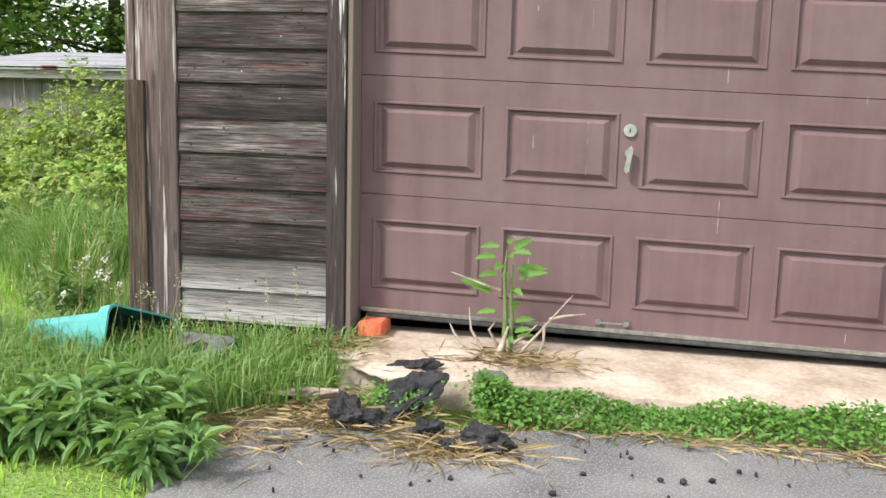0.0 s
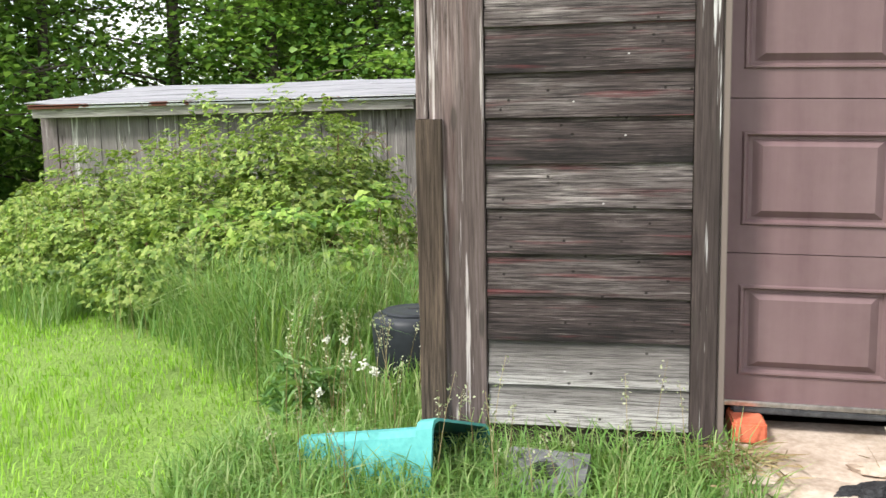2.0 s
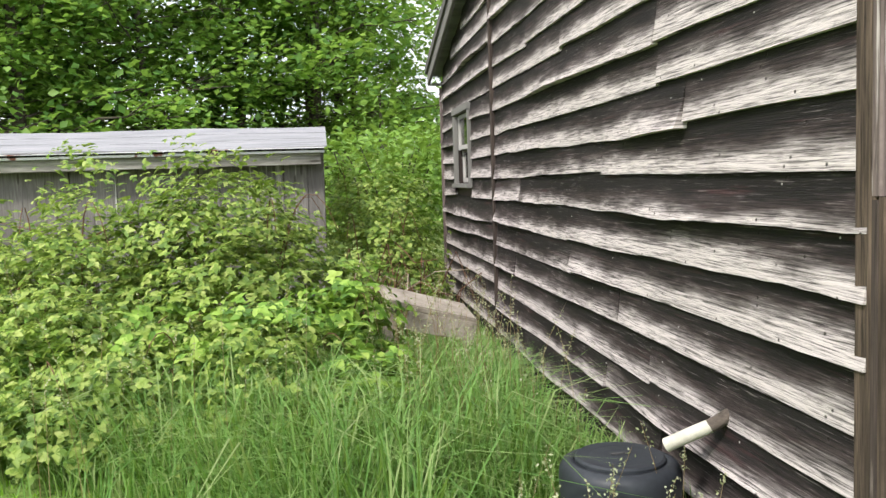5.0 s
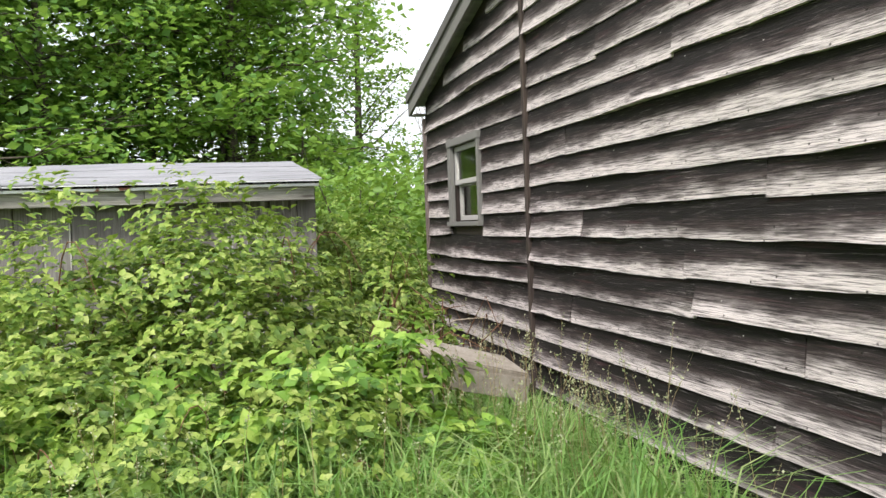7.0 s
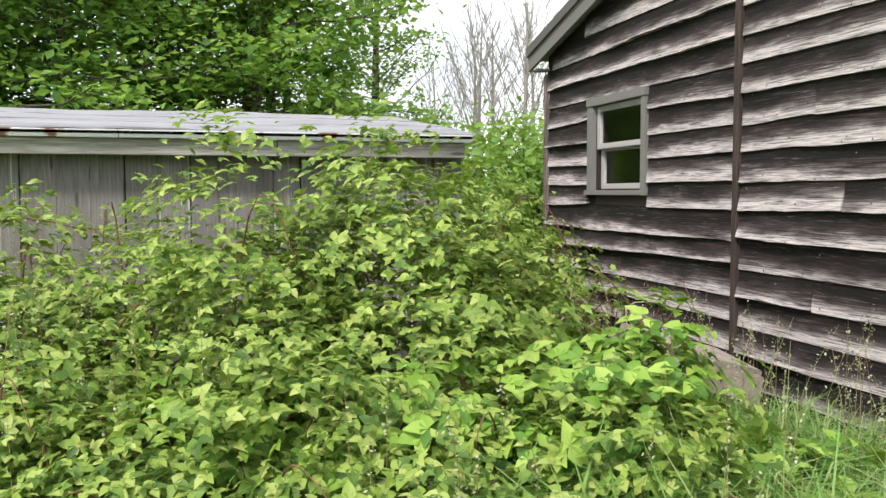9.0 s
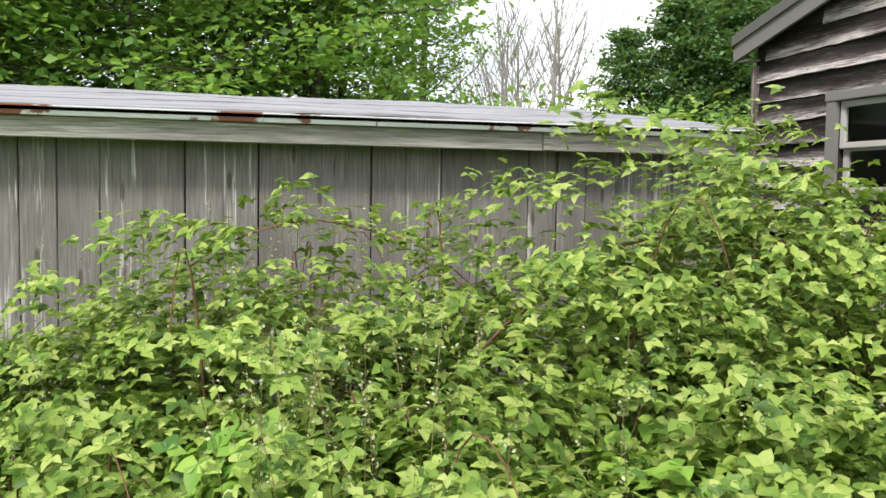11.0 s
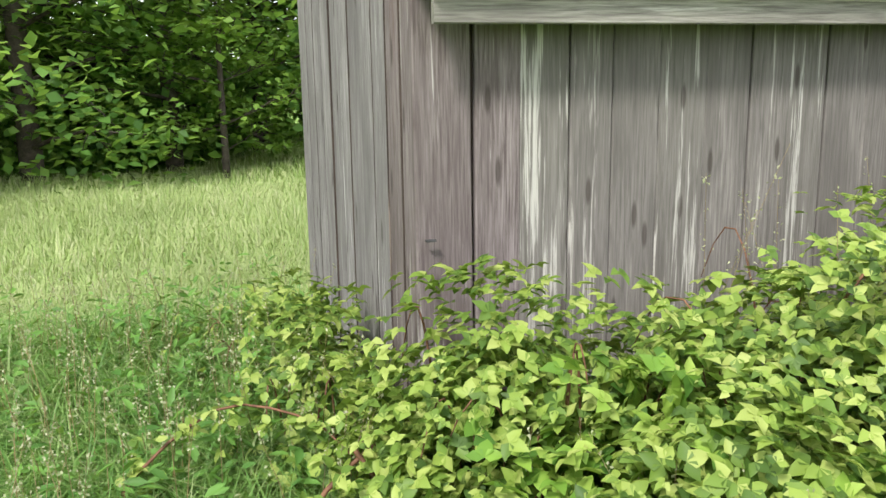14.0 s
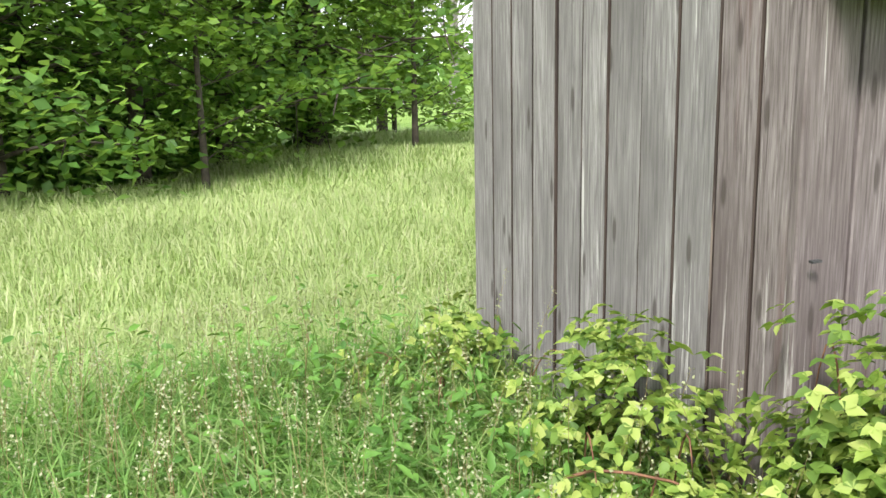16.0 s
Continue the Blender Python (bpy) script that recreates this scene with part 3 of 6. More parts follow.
# vertical strip between the garage and its addition
joint = part("corner_strip", uv_plank("corner_strip", 0.045, 2.95, 0.036, TRIM_DARK), None, garage, "dark vertical joint strip")
joint.matrix_local = Matrix.Translation((-0.002, 4.288, -0.15)) @ pose(0, 0, 0, 0, 0, -90)
far_strip = part("corner_strip", uv_plank("corner_strip", 0.07, 2.2, 0.034, TRIM), None, garage, "grey corner board")
far_strip.matrix_local = Matrix.Translation((-0.002, 6.92, -0.15)) @ pose(0, 0, 0, 0, 0, -90)


def front_clapboards():
    rng = np.random.default_rng(21)
    for k in range(19):
        z = 1.231 - 0.15 * (8 - k) - (0.006 if k == 1 else 0)
        mat = BARE if k in (0, 1) else FRONT
        me = uv_board("clapboard", 0.672, 0.172, 0.017, 0.005, mat, rng, warp=0.004, ragged=0.0015, cell=0.16)
        ob = part("clapboard", me, None, front_wall)
        ob.matrix_local = Matrix.Translation((0.203, -0.002, z + 0.003)) @ pose(0, 0, 0, 0, 0.35, 0)


front_clapboards()


def trim_board(x, width, z0, length, thick, material, label, y=-0.004, lean=0.0):
    ob = part("trim_board", uv_plank("trim_board", width, length, thick, material), None, garage, label)
    ob.matrix_local = Matrix.Translation((x, y, z0)) @ pose(0, 0, 0, 0, lean, 0)
    return ob


trim_board(0.012, 0.187, -0.14, 2.7, 0.024, TRIM, "corner board with peeling paint")
trim_board(-0.03, 0.04, 1.088, 1.5, 0.03, TRIM, "pale upper strip of the corner")
trim_board(-0.031, 0.09, -0.14, 1.226, 0.02, POST, "split brown patch board on the corner", y=-0.03)
trim_board(-0.03, 0.04, -0.14, 1.22, 0.024, TRIM_DARK, "")
trim_board(0.878, 0.083, -0.06, 2.4, 0.028, TRIM_WHITE, "door casing with flaking white paint")
west_cap = part("trim_board", uv_plank("trim_board", 0.075, 2.7, 0.026, POST), None, garage, "side corner board")
west_cap.matrix_local = Matrix.Translation((-0.003, 0.06, -0.14)) @ pose(0, 0, 0, 0, 0, -90)
part("door_jamb", box(0.963, 0.988, -0.02, 0.16, -0.06, 2.24, 0.003), TRIM_DARK, garage, "dark door jamb")


def pressed_section(z0, z1):
    """A steel section, its face cut so that the four fields are really sunk into it."""
    bm = bmesh.new()
    x0, x1, y = 0.99, 3.335, 0.12
    z0, z1 = z0 + 0.0015, z1 - 0.0015
    xs = [x0]
    for k in range(4):
        xs += [1.045 + 0.574 * k, 1.53 + 0.574 * k]
    xs.append(x1)
    zs = [z0, z0 + 0.094, z1 - 0.106, z1]
    grid = [[bm.verts.new((px, y, pz)) for pz in zs] for px in xs]
    for i in range(len(xs) - 1):
        for j in range(3):
            if j == 1 and i % 2 == 1:
                a, b, lo, hi = xs[i], xs[i + 1], zs[1], zs[2]
                prev = [grid[i][1], grid[i + 1][1], grid[i + 1][2], grid[i][2]]
                for inset, dy in ((0.006, -0.008), (0.014, -0.008), (0.024, 0.012), (0.036, 0.012), (0.066, -0.006)):
                    ring = [bm.verts.new((px, y + dy, pz)) for px, pz in ((a + inset, lo + inset * 0.75), (b - inset, lo + inset * 0.75), (b - inset, hi - inset * 0.75), (a + inset, hi - inset * 0.75))]
                    for q in range(4):
                        bm.faces.new((prev[q], prev[(q + 1) % 4], ring[(q + 1) % 4], ring[q]))
                    prev = ring
                bm.faces.new(prev)
            else:
                bm.faces.new((grid[i][j], grid[i + 1][j], grid[i + 1][j + 1], grid[i][j + 1]))
    # rim returned backwards so that the section has depth
    rim = [grid[i][0] for i in range(len(xs))] + [grid[-1][j] for j in (1, 2, 3)] + [grid[i][3] for i in range(len(xs) - 2, -1, -1)] + [grid[0][2], grid[0][1]]
    back = [bm.verts.new((v.co.x, y + 0.045, v.co.z)) for v in rim]
    for k in range(len(rim)):
        j = (k + 1) % len(rim)
        bm.faces.new((rim[k], rim[j], back[j], back[k]))
    bm.faces.new(back)
    return sagged(bm)


door = part("garage_door", sagged(box(0.995, 3.33, 0.168, 0.18, 0.12, 2.15)), DOOR, garage, "dull maroon sectional garage door, slightly raised")
for z0, z1 in ((0.104, 0.62), (0.62, 1.136), (1.136, 1.652), (1.652, 2.168)):
    part("door_section", pressed_section(z0, z1), DOOR, door)
seal = bmesh.new()
add_box(seal, 1.0, 3.33, 0.112, 0.16, 0.089, 0.107, 0.003)
part("bottom_rail", sagged(seal), METAL, door, "bare metal bottom edge")
seal = bmesh.new()
add_box(seal, 1.03, 3.33, 0.105, 0.15, 0.066, 0.087, 0.006)
part("rubber_seal", sagged(seal), RUBBER, door, "torn black rubber seal")


def cylinder_y(x, y0, y1, z, r, sides=20, bevel=0.002):
    bm = bmesh.new()
    bmesh.ops.create_cone(bm, cap_ends=True, segments=sides, radius1=r, radius2=r, depth=abs(y1 - y0), matrix=Matrix.Translation((x, (y0 + y1) / 2, z)) @ pose(0, 0, 0, 90))
    if bevel:
        bmesh.ops.bevel(bm, geom=[e for e in bm.edges if len(e.link_faces) == 2 and e.calc_face_angle(0) > 1], offset=bevel, segments=2, affect="EDGES")
    return bm


lock = part("lock", cylinder_y(2.146, 0.108, 0.121, 0.925, 0.027), METAL, door, "round worn chrome lock")
part("keyhole", box(2.143, 2.149, 0.106, 0.109, 0.917, 0.933), RUBBER, lock)
knob = part("handle", cylinder_y(2.146, 0.1, 0.121, 0.83, 0.017), METAL, door, "chrome T-shaped turning handle")
bm = bmesh.new()
add_box(bm, -0.011, 0.011, -0.012, 0.012, -0.062, 0.05, 0.006, Matrix.Translation((2.146, 0.088, 0.81)) @ pose(0, 0, 0, 0, 8, 0))
part("grip", bm, METAL, knob)
bm = bmesh.new()
add_box(bm, 2.05, 2.18, 0.088, 0.097, 0.098, 0.107, 0.003)
add_box(bm, 2.044, 2.068, 0.097, 0.121, 0.092, 0.116, 0.003)
add_box(bm, 2.164, 2.188, 0.097, 0.121, 0.089, 0.113, 0.003)
part("pull_handle", bm, METAL, door, "small bare metal pull handle")


def concrete_sill():
    rng = np.random.default_rng(8)
    bm = bmesh.new()
    xs = np.arange(0.93, 3.7, 0.09)
    rows = []
    for t, yy, zz in ((0, 0.24, 0.0), (0.35, 0.0, -0.004), (0.75, -0.24, -0.016), (1.0, -0.4, -0.05), (1.0, -0.43, -0.22)):
        rows.append([bm.verts.new((x, yy + (0.03 * math.sin(x * 4.3) + rng.uniform(-0.015, 0.015)) * t + (0.12 * max(0, 1.6 - x) * t),
                                   zz - 0.012 * (x - 1.0) + rng.uniform(-0.006, 0.006) * t)) for x in xs])
    for a, b in zip(rows[:-1], rows[1:]):
        for k in range(len(xs) - 1):
            bm.faces.new((a[k], a[k + 1], b[k + 1], b[k]))
    tagged(part("sill", bm, CONCRETE, None), "crumbling pinkish concrete sill under the garage door", "door sill", kind="structure")


concrete_sill()


# ---- the small window of the addition ----
bm = bmesh.new()
for x0, ya, yb, za, zb in ((-0.035, 5.97, 6.05, 0.985, 1.75), (-0.035, 5.32, 5.37, 0.985, 1.73), (-0.042, 5.315, 6.055, 1.672, 1.735), (-0.055, 5.315, 6.055, 0.985, 1.025)):
    add_box(bm, x0, 0.0, wy(ya), wy(yb), wz(za), wz(zb), 0.004)
window = part("window", bm, RAKE, garage, "small window with peeling trim")


def sash(name, z0, z1, x):
    a, b = wy(5.372), wy(5.968)
    bm = bmesh.new()
    add_box(bm, x, x + 0.03, a, a + 0.045, z0, z1, 0.004)
    add_box(bm, x, x + 0.03, b - 0.045, b, z0, z1, 0.004)
    add_box(bm, x, x + 0.03, a + 0.045, b - 0.045, z0, z0 + 0.04, 0.004)
    add_box(bm, x, x + 0.03, a + 0.045, b - 0.045, z1 - 0.04, z1, 0.004)
    part("sash", bm, WINDOW_WHITE, window, "white-painted sash")
    pane = part("pane", box(x + 0.012, x + 0.017, a + 0.047, b - 0.047, z0 + 0.041, z1 - 0.041), GLASS, window, "dusty glass pane")
    pane.visible_shadow = False


sash("sash", wz(1.34), wz(1.67), 0.0)
sash("sash", wz(1.032), wz(1.365), 0.034)


# ---- the shed ----
shed = thing("shed", "low weathered plank shed with a sloping grey roof", "shed", (-3.2, 6.4, 0))
SX0, SX1, SY0, SY1 = -5.3, -1.2, 5.44, 7.25


def shed_part(name, data, material, label="", parent=None):
    ob = part(name, data, material, parent or shed, label)
    if parent is None:
        ob.matrix_parent_inverse = Matrix.Translation((3.2, -6.4, 0))
    return ob


def shed_roof(y):
    return 1.436 + 0.13 * (y - 5.25)


shed_front = shed_part("wall_front", box(SX0 + 0.03, SX1 - 0.03, SY0 + 0.026, SY0 + 0.06, -0.5, 1.44), TRIM_DARK, "front wall of vertical grey planks")
shed_end = shed_part("wall_end", box(SX0 + 0.034, SX0 + 0.068, SY0 + 0.06, SY1 - 0.06, -0.5, 1.44), TRIM_DARK, "end wall of vertical grey planks")
shed_far_end = shed_part("wall_end", box(SX1 - 0.06, SX1 - 0.026, SY0 + 0.06, SY1 - 0.06, -0.5, 1.44), TRIM_DARK, "end wall of vertical grey planks")
shed_back = shed_part("wall_back", box(SX0 + 0.03, SX1 - 0.03, SY1 - 0.06, SY1 - 0.026, -0.5, 1.6), TRIM_DARK)


def plank_row(parent, p0, turn, total, width, z0, top, rng, materials, gap=0.006, sides=TRIM_DARK):
    """Vertical planks side by side; top gives the height at a distance along the wall."""
    at, k = 0.0, 0
    while at < total - 0.02:
        w = min(width * rng.uniform(0.88, 1.1), total - at)
        if total - at - w < 0.06:
            w = total - at
        h = top(at + w / 2) - z0
        me = uv_plank("plank", w - gap * rng.uniform(0.7, 1.35), h, 0.024 + rng.uniform(-0.003, 0.003), materials(k), 0.01, rng, sides)
        ob = part("plank", me, None, parent)
        ob.matrix_world = Matrix.Translation(p0) @ pose(0, 0, 0, 0, 0, turn) @ Matrix.Translation((at, 0, 0)) @ pose(0, 0, 0, 0, rng.uniform(-0.25, 0.25), 0)
        at += w
        k += 1


def build_shed_planks():
    rng = np.random.default_rng(31)
    plank_row(shed_front, (SX0, SY0 + 0.025, -0.48), 0, SX1 - SX0, 0.176, -0.48, lambda d: 1.41, rng, lambda k: PLANK_RED if k < 2 else PLANK_PALE if k in (2, 5, 8, 13) else PLANK_GREY, 0.002, None)
    # the end walls: local x runs towards -y so that the front faces outwards
    plank_row(shed_end, (SX0 + 0.025, SY1, -0.48), -90, SY1 - SY0 - 0.004, 0.168, -0.48, lambda d: shed_roof(SY1 - d) - 0.02, rng, lambda k: PLANK if k < 9 else PLANK_RED, 0.006)
    plank_row(shed_far_end, (SX1 - 0.025, SY0 + 0.004, -0.48), 90, SY1 - SY0 - 0.004, 0.185, -0.48, lambda d: shed_roof(SY0 + d) - 0.02, rng, lambda k: PLANK)


build_shed_planks()


def shed_roofing():
    """Rolled roofing in three overlapping courses with a slightly wavy surface."""
    rng = np.random.default_rng(6)
    xs = np.linspace(SX0 - 0.035, SX1 + 0.03, 40)
    items = []
    for k, (a, b) in enumerate(((5.232, 5.95), (5.91, 6.65), (6.61, 7.42))):
        bm = bmesh.new()
        lift = 0.012 + 0.004 * k
        ys = np.linspace(a, b, 4)
        wob = [[0.006 * math.sin(x * 2.7 + yv * 2) + rng.uniform(-0.003, 0.003) + (0.03 * max(0, -4.9 - x) if k == 0 else 0) for yv in ys] for x in xs]
        top = [[bm.verts.new((x, yv, shed_roof(yv) + lift + wob[i][j])) for j, yv in enumerate(ys)] for i, x in enumerate(xs)]
        low = [[bm.verts.new((x, yv, shed_roof(yv) + lift - 0.011 + wob[i][j])) for j, yv in enumerate(ys)] for i, x in enumerate(xs)]
        for i in range(len(xs) - 1):
            for j in range(3):
                bm.faces.new((top[i][j], top[i + 1][j], top[i + 1][j + 1], top[i][j + 1]))
                bm.faces.new((low[i][j], low[i][j + 1], low[i + 1][j + 1], low[i + 1][j]))
            bm.faces.new((top[i][0], low[i][0], low[i + 1][0], top[i + 1][0]))
            bm.faces.new((top[i][3], top[i + 1][3], low[i + 1][3], low[i][3]))
        for i in (0, -1):
            for j in range(3):
                bm.faces.new((top[i][j], top[i][j + 1], low[i][j + 1], low[i][j]))
        items.append(bm)
    return items


bm = bmesh.new()
v = [bm.verts.new((x, y, shed_roof(y) + d)) for d in (-0.02, 0.0) for x in (SX0 - 0.01, SX1 + 0.01) for y in (5.25, 7.4)]
for f in ((0, 1, 3, 2), (4, 6, 7, 5), (0, 4, 5, 1), (2, 3, 7, 6), (0, 2, 6, 4), (1, 5, 7, 3)):
    bm.faces.new([v[k] for k in f])
roof_deck = shed_part("roof", bm, TRIM_DARK, "low sloping roof of grey roll roofing")
for piece in shed_roofing():
    ob = shed_part("roofing_strip", piece, ROOFING, parent=roof_deck)
at = SX0 + 0.012
for length in (2.94, 1.12):
    ob = shed_part("fascia_board", rail("fascia_board", length, 0.092, 0.022, FASCIA), None, "pale flaking fascia board")
    ob.matrix_basis = Matrix.Translation((at, 5.312, 1.303))
    at += length + 0.006
for a, b in ((SX0 - 0.005, -3.2), (-3.195, SX1 + 0.01)):
    shed_part("drip_edge", add_box(box(a, b, 5.25, 5.312, 1.396, 1.432, 0.002), a, b, 5.225, 5.3, 1.43, 1.437, 0.001), RUSTY, "white metal drip edge with rust")
bm = bmesh.new()
add_box(bm, -5.285, -5.252, 5.4, 5.416, 0.651, 0.658, 0.001)
shed_part("hook", bm, RUBBER, "small dark iron hook")


# ---- things by the garage corner ----
def black_barrel():
    ob = thing("composter_bin", "squat black plastic bin with a lid, in tall grass", "bin", (-0.275, 0.95, -0.1))
    bm = bmesh.new()
    profile = [(0.165, 0.0), (0.178, 0.01), (0.196, 0.2), (0.2, 0.27), (0.198, 0.292), (0.188, 0.312), (0.165, 0.322), (0.15, 0.322), (0.15, 0.314)]
    rings = [[bm.verts.new((r * math.cos(a), r * math.sin(a), z)) for a in np.arange(32) * math.tau / 32] for r, z in profile]
    for ra, rb in zip(rings[:-1], rings[1:]):
        for k in range(32):
            bm.faces.new((ra[k], ra[(k + 1) % 32], rb[(k + 1) % 32], rb[k]))
    bm.faces.new(rings[0][::-1])
    body = part("body", bm, BLACK_PLASTIC, ob)
    for p in body.data.polygons:
        p.use_smooth = True
    bm = bmesh.new()
    profile = [(0.148, 0.31), (0.148, 0.33), (0.14, 0.336), (0.1, 0.334), (0.05, 0.338), (0.0, 0.338)]
    rings = [[bm.verts.new((r * math.cos(a), r * math.sin(a), z)) for a in np.arange(32) * math.tau / 32] for r, z in profile[:-1]]
    for ra, rb in zip(rings[:-1], rings[1:]):
        for k in range(32):
            bm.faces.new((ra[k], ra[(k + 1) % 32], rb[(k + 1) % 32], rb[k]))
    bm.faces.new(rings[-1])
    bm.faces.new(rings[0][::-1])
    lid = part("lid", bm, BLACK_PLASTIC, ob, "dusty black lid")
    part("lid_slot", box(-0.03, 0.03, -0.008, 0.008, 0.337, 0.343, 0.002), RUBBER, lid)


black_barrel()


def drain_pipe():
    ob = thing("drain_pipe", "short yellowed white pipe coming out of the siding", "pipe", (-0.02, 0.71, 0.41))
    vs, fs = tube_arrays([(0.03, 0.0, 0.015), (-0.03, 0.01, -0.02), (-0.05, 0.015, -0.03)], [0.022, 0.022, 0.021], 12)
    part("collar", mesh_np("collar", vs, fs, None, True), BARK, ob, "dark pipe end")
    vs, fs = tube_arrays([(-0.045, 0.013, -0.028), (-0.1, 0.04, -0.06), (-0.16, 0.08, -0.1)], [0.021, 0.022, 0.022], 14)
    part("pipe", mesh_np("pipe", vs, fs, None, True), PVC, ob)


drain_pipe()


def turquoise_bin():
    ob = thing("recycling_bin", "turquoise plastic recycling bin lying tipped over in grass", "bin", (-0.09, -0.22, -0.11))
    place = Matrix.Translation((0, 0, 0.05)) @ Matrix.Scale(1.14, 4) @ pose(0, 0, 0, 0, 0, -20) @ pose(0, 0, 0, -20, 0, 0) @ pose(0, 0, 0, 0, -9, 0)
    # axis along local x: narrow bottom at -x, open mouth at +x
    bm = bmesh.new()

    def loop(x, hw, hh, round_by=0.03):
        pts = []
        for sx, sy, a0 in ((1, 1, 0), (-1, 1, 90), (-1, -1, 180), (1, -1, 270)):
            for a in (0, 45, 90):
                t = radians(a0 + a)
                pts.append((x, sx * (hw - round_by) + round_by * math.cos(t), sy * (hh - round_by) + round_by * math.sin(t)))
        return [bm.verts.new(p) for p in pts]

    loops = [loop(-0.26, 0.13, 0.085), loop(0.17, 0.155, 0.105), loop(0.172, 0.172, 0.122), loop(0.225, 0.176, 0.126), loop(0.225, 0.168, 0.118), loop(0.17, 0.151, 0.1), loop(-0.25, 0.126, 0.081)]
    for a, b in zip(loops[:-1], loops[1:]):
        for k in range(12):
            bm.faces.new((a[k], a[(k + 1) % 12], b[(k + 1) % 12], b[k]))
    bm.faces.new(loops[0][::-1])
    bm.faces.new(loops[-1])
    body = part("tub", bm, TEAL, ob, "turquoise ribbed tub")
    # inner faces and base painted darker for the shade inside the tub
    body.data.materials.append(TEAL_SHADED)
    for p in body.data.polygons:
        c = p.center
        if p.index >= 12 * 4:
            p.material_index = 1
    body.matrix_local = place
    bm = bmesh.new()
    add_box(bm, -0.2, 0.16, -0.06, 0.06, 0.092, 0.1, 0.003, pose(0, 0, 0, 0, -2.6, 0))
    part("rib", bm, TEAL, ob).matrix_local = place


turquoise_bin()


def cinder_block():
    ob = thing("concrete_block", "dark grey concrete block with a hollow core in grass", "block", (0.42, -0.3, -0.1))
    bm = bmesh.new()
    outer, inner = 0.145, 0.058
    for z0, z1 in ((0.0, 0.1),):
        ring = [(math.cos(a), math.sin(a)) for a in np.arange(24) * math.tau / 24]
        sq = [(outer * c / max(abs(c), abs(s)) * 1.15, outer * s / max(abs(c), abs(s)) * 0.85) for c, s in ring]
        top_o = [bm.verts.new((x, y, z1)) for x, y in sq]
        low_o = [bm.verts.new((x, y, z0)) for x, y in sq]
        top_i = [bm.verts.new((inner * c * 1.1, inner * s, z1)) for c, s in ring]
        low_i = [bm.verts.new((inner * c, inner * s, z0)) for c, s in ring]
        for k in range(24):
            j = (k + 1) % 24
            bm.faces.new((top_o[k], top_o[j], top_i[j], top_i[k]))
            bm.faces.new((top_o[k], low_o[k], low_o[j], top_o[j]))
            bm.faces.new((top_i[k], top_i[j], low_i[j], low_i[k]))
    b = part("block_body", bm, GREY_BLOCK, ob)
    b.matrix_local = pose(0, 0, 0.02, 20, 0, -8) @ Matrix.Scale(0.78, 4)


cinder_block()


def orange_brick():
    bm = box(1.018, 1.128, -0.01, 0.17, -0.006, 0.065, 0.006)
    tagged(part("brick", bm, ORANGE_BRICK, None), "orange-red brick propping up the garage door", "brick")


orange_brick()


def fallen_boards():
    ob = thing("broken_bench", "pale broken bench of weathered boards beside the garage", "bench", (-0.55, 3.78, -0.18))
    bm = bmesh.new()
    add_box(bm, -0.33, 0.27, -0.15, 0.2, 0.0, 0.04, 0.008, Matrix.Translation((0, 0, 0.5)) @ pose(0, 0, 0, 10, 16, 8))
    part("seat_board", bm, STONE, ob)
    bm = bmesh.new()
    add_box(bm, -0.2, 0.26, -0.015, 0.015, 0.0, 0.12, 0.004, Matrix.Translation((0, -0.15, 0.36)) @ pose(0, 0, 0, 0, 14, 8))
    part("front_board", bm, STONE, ob)
    bm = bmesh.new()
    add_box(bm, 0.17, 0.25, -0.14, -0.05, 0.0, 0.43, 0.006)
    part("leg", bm, STONE, ob)
    bm = bmesh.new()
    add_box(bm, -0.3, -0.22, 0.05, 0.13, 0.0, 0.57, 0.006)
    part("leg", bm, STONE, ob)


fallen_boards()


def red_brick():
    bm = bmesh.new()
    add_box(bm, -0.05, 0.05, -0.045, 0.045, 0.0, 0.09, 0.008, pose(-0.085, 0.62, -0.13, 10, 14, 30))
    tagged(part("brick", bm, ORANGE_BRICK, None), "broken red brick leaning by the black bin", "brick")


red_brick()


# ---- plants ----
def frames_of(normals, spin):
    """Two axes across each normal, turned by a spin."""
    n = normals / (np.linalg.norm(normals, axis=1)[:, None] + 1e-9)
    ref = np.where(np.abs(n[:, 2:3]) > 0.95, [[1.0, 0, 0]], [[0, 0, 1.0]])
    a = np.cross(ref, n)
    a /= np.linalg.norm(a, axis=1)[:, None] + 1e-9
    b = np.cross(n, a)
    c, s = np.cos(spin)[:, None], np.sin(spin)[:, None]
    return a * c + b * s, b * c - a * s, n


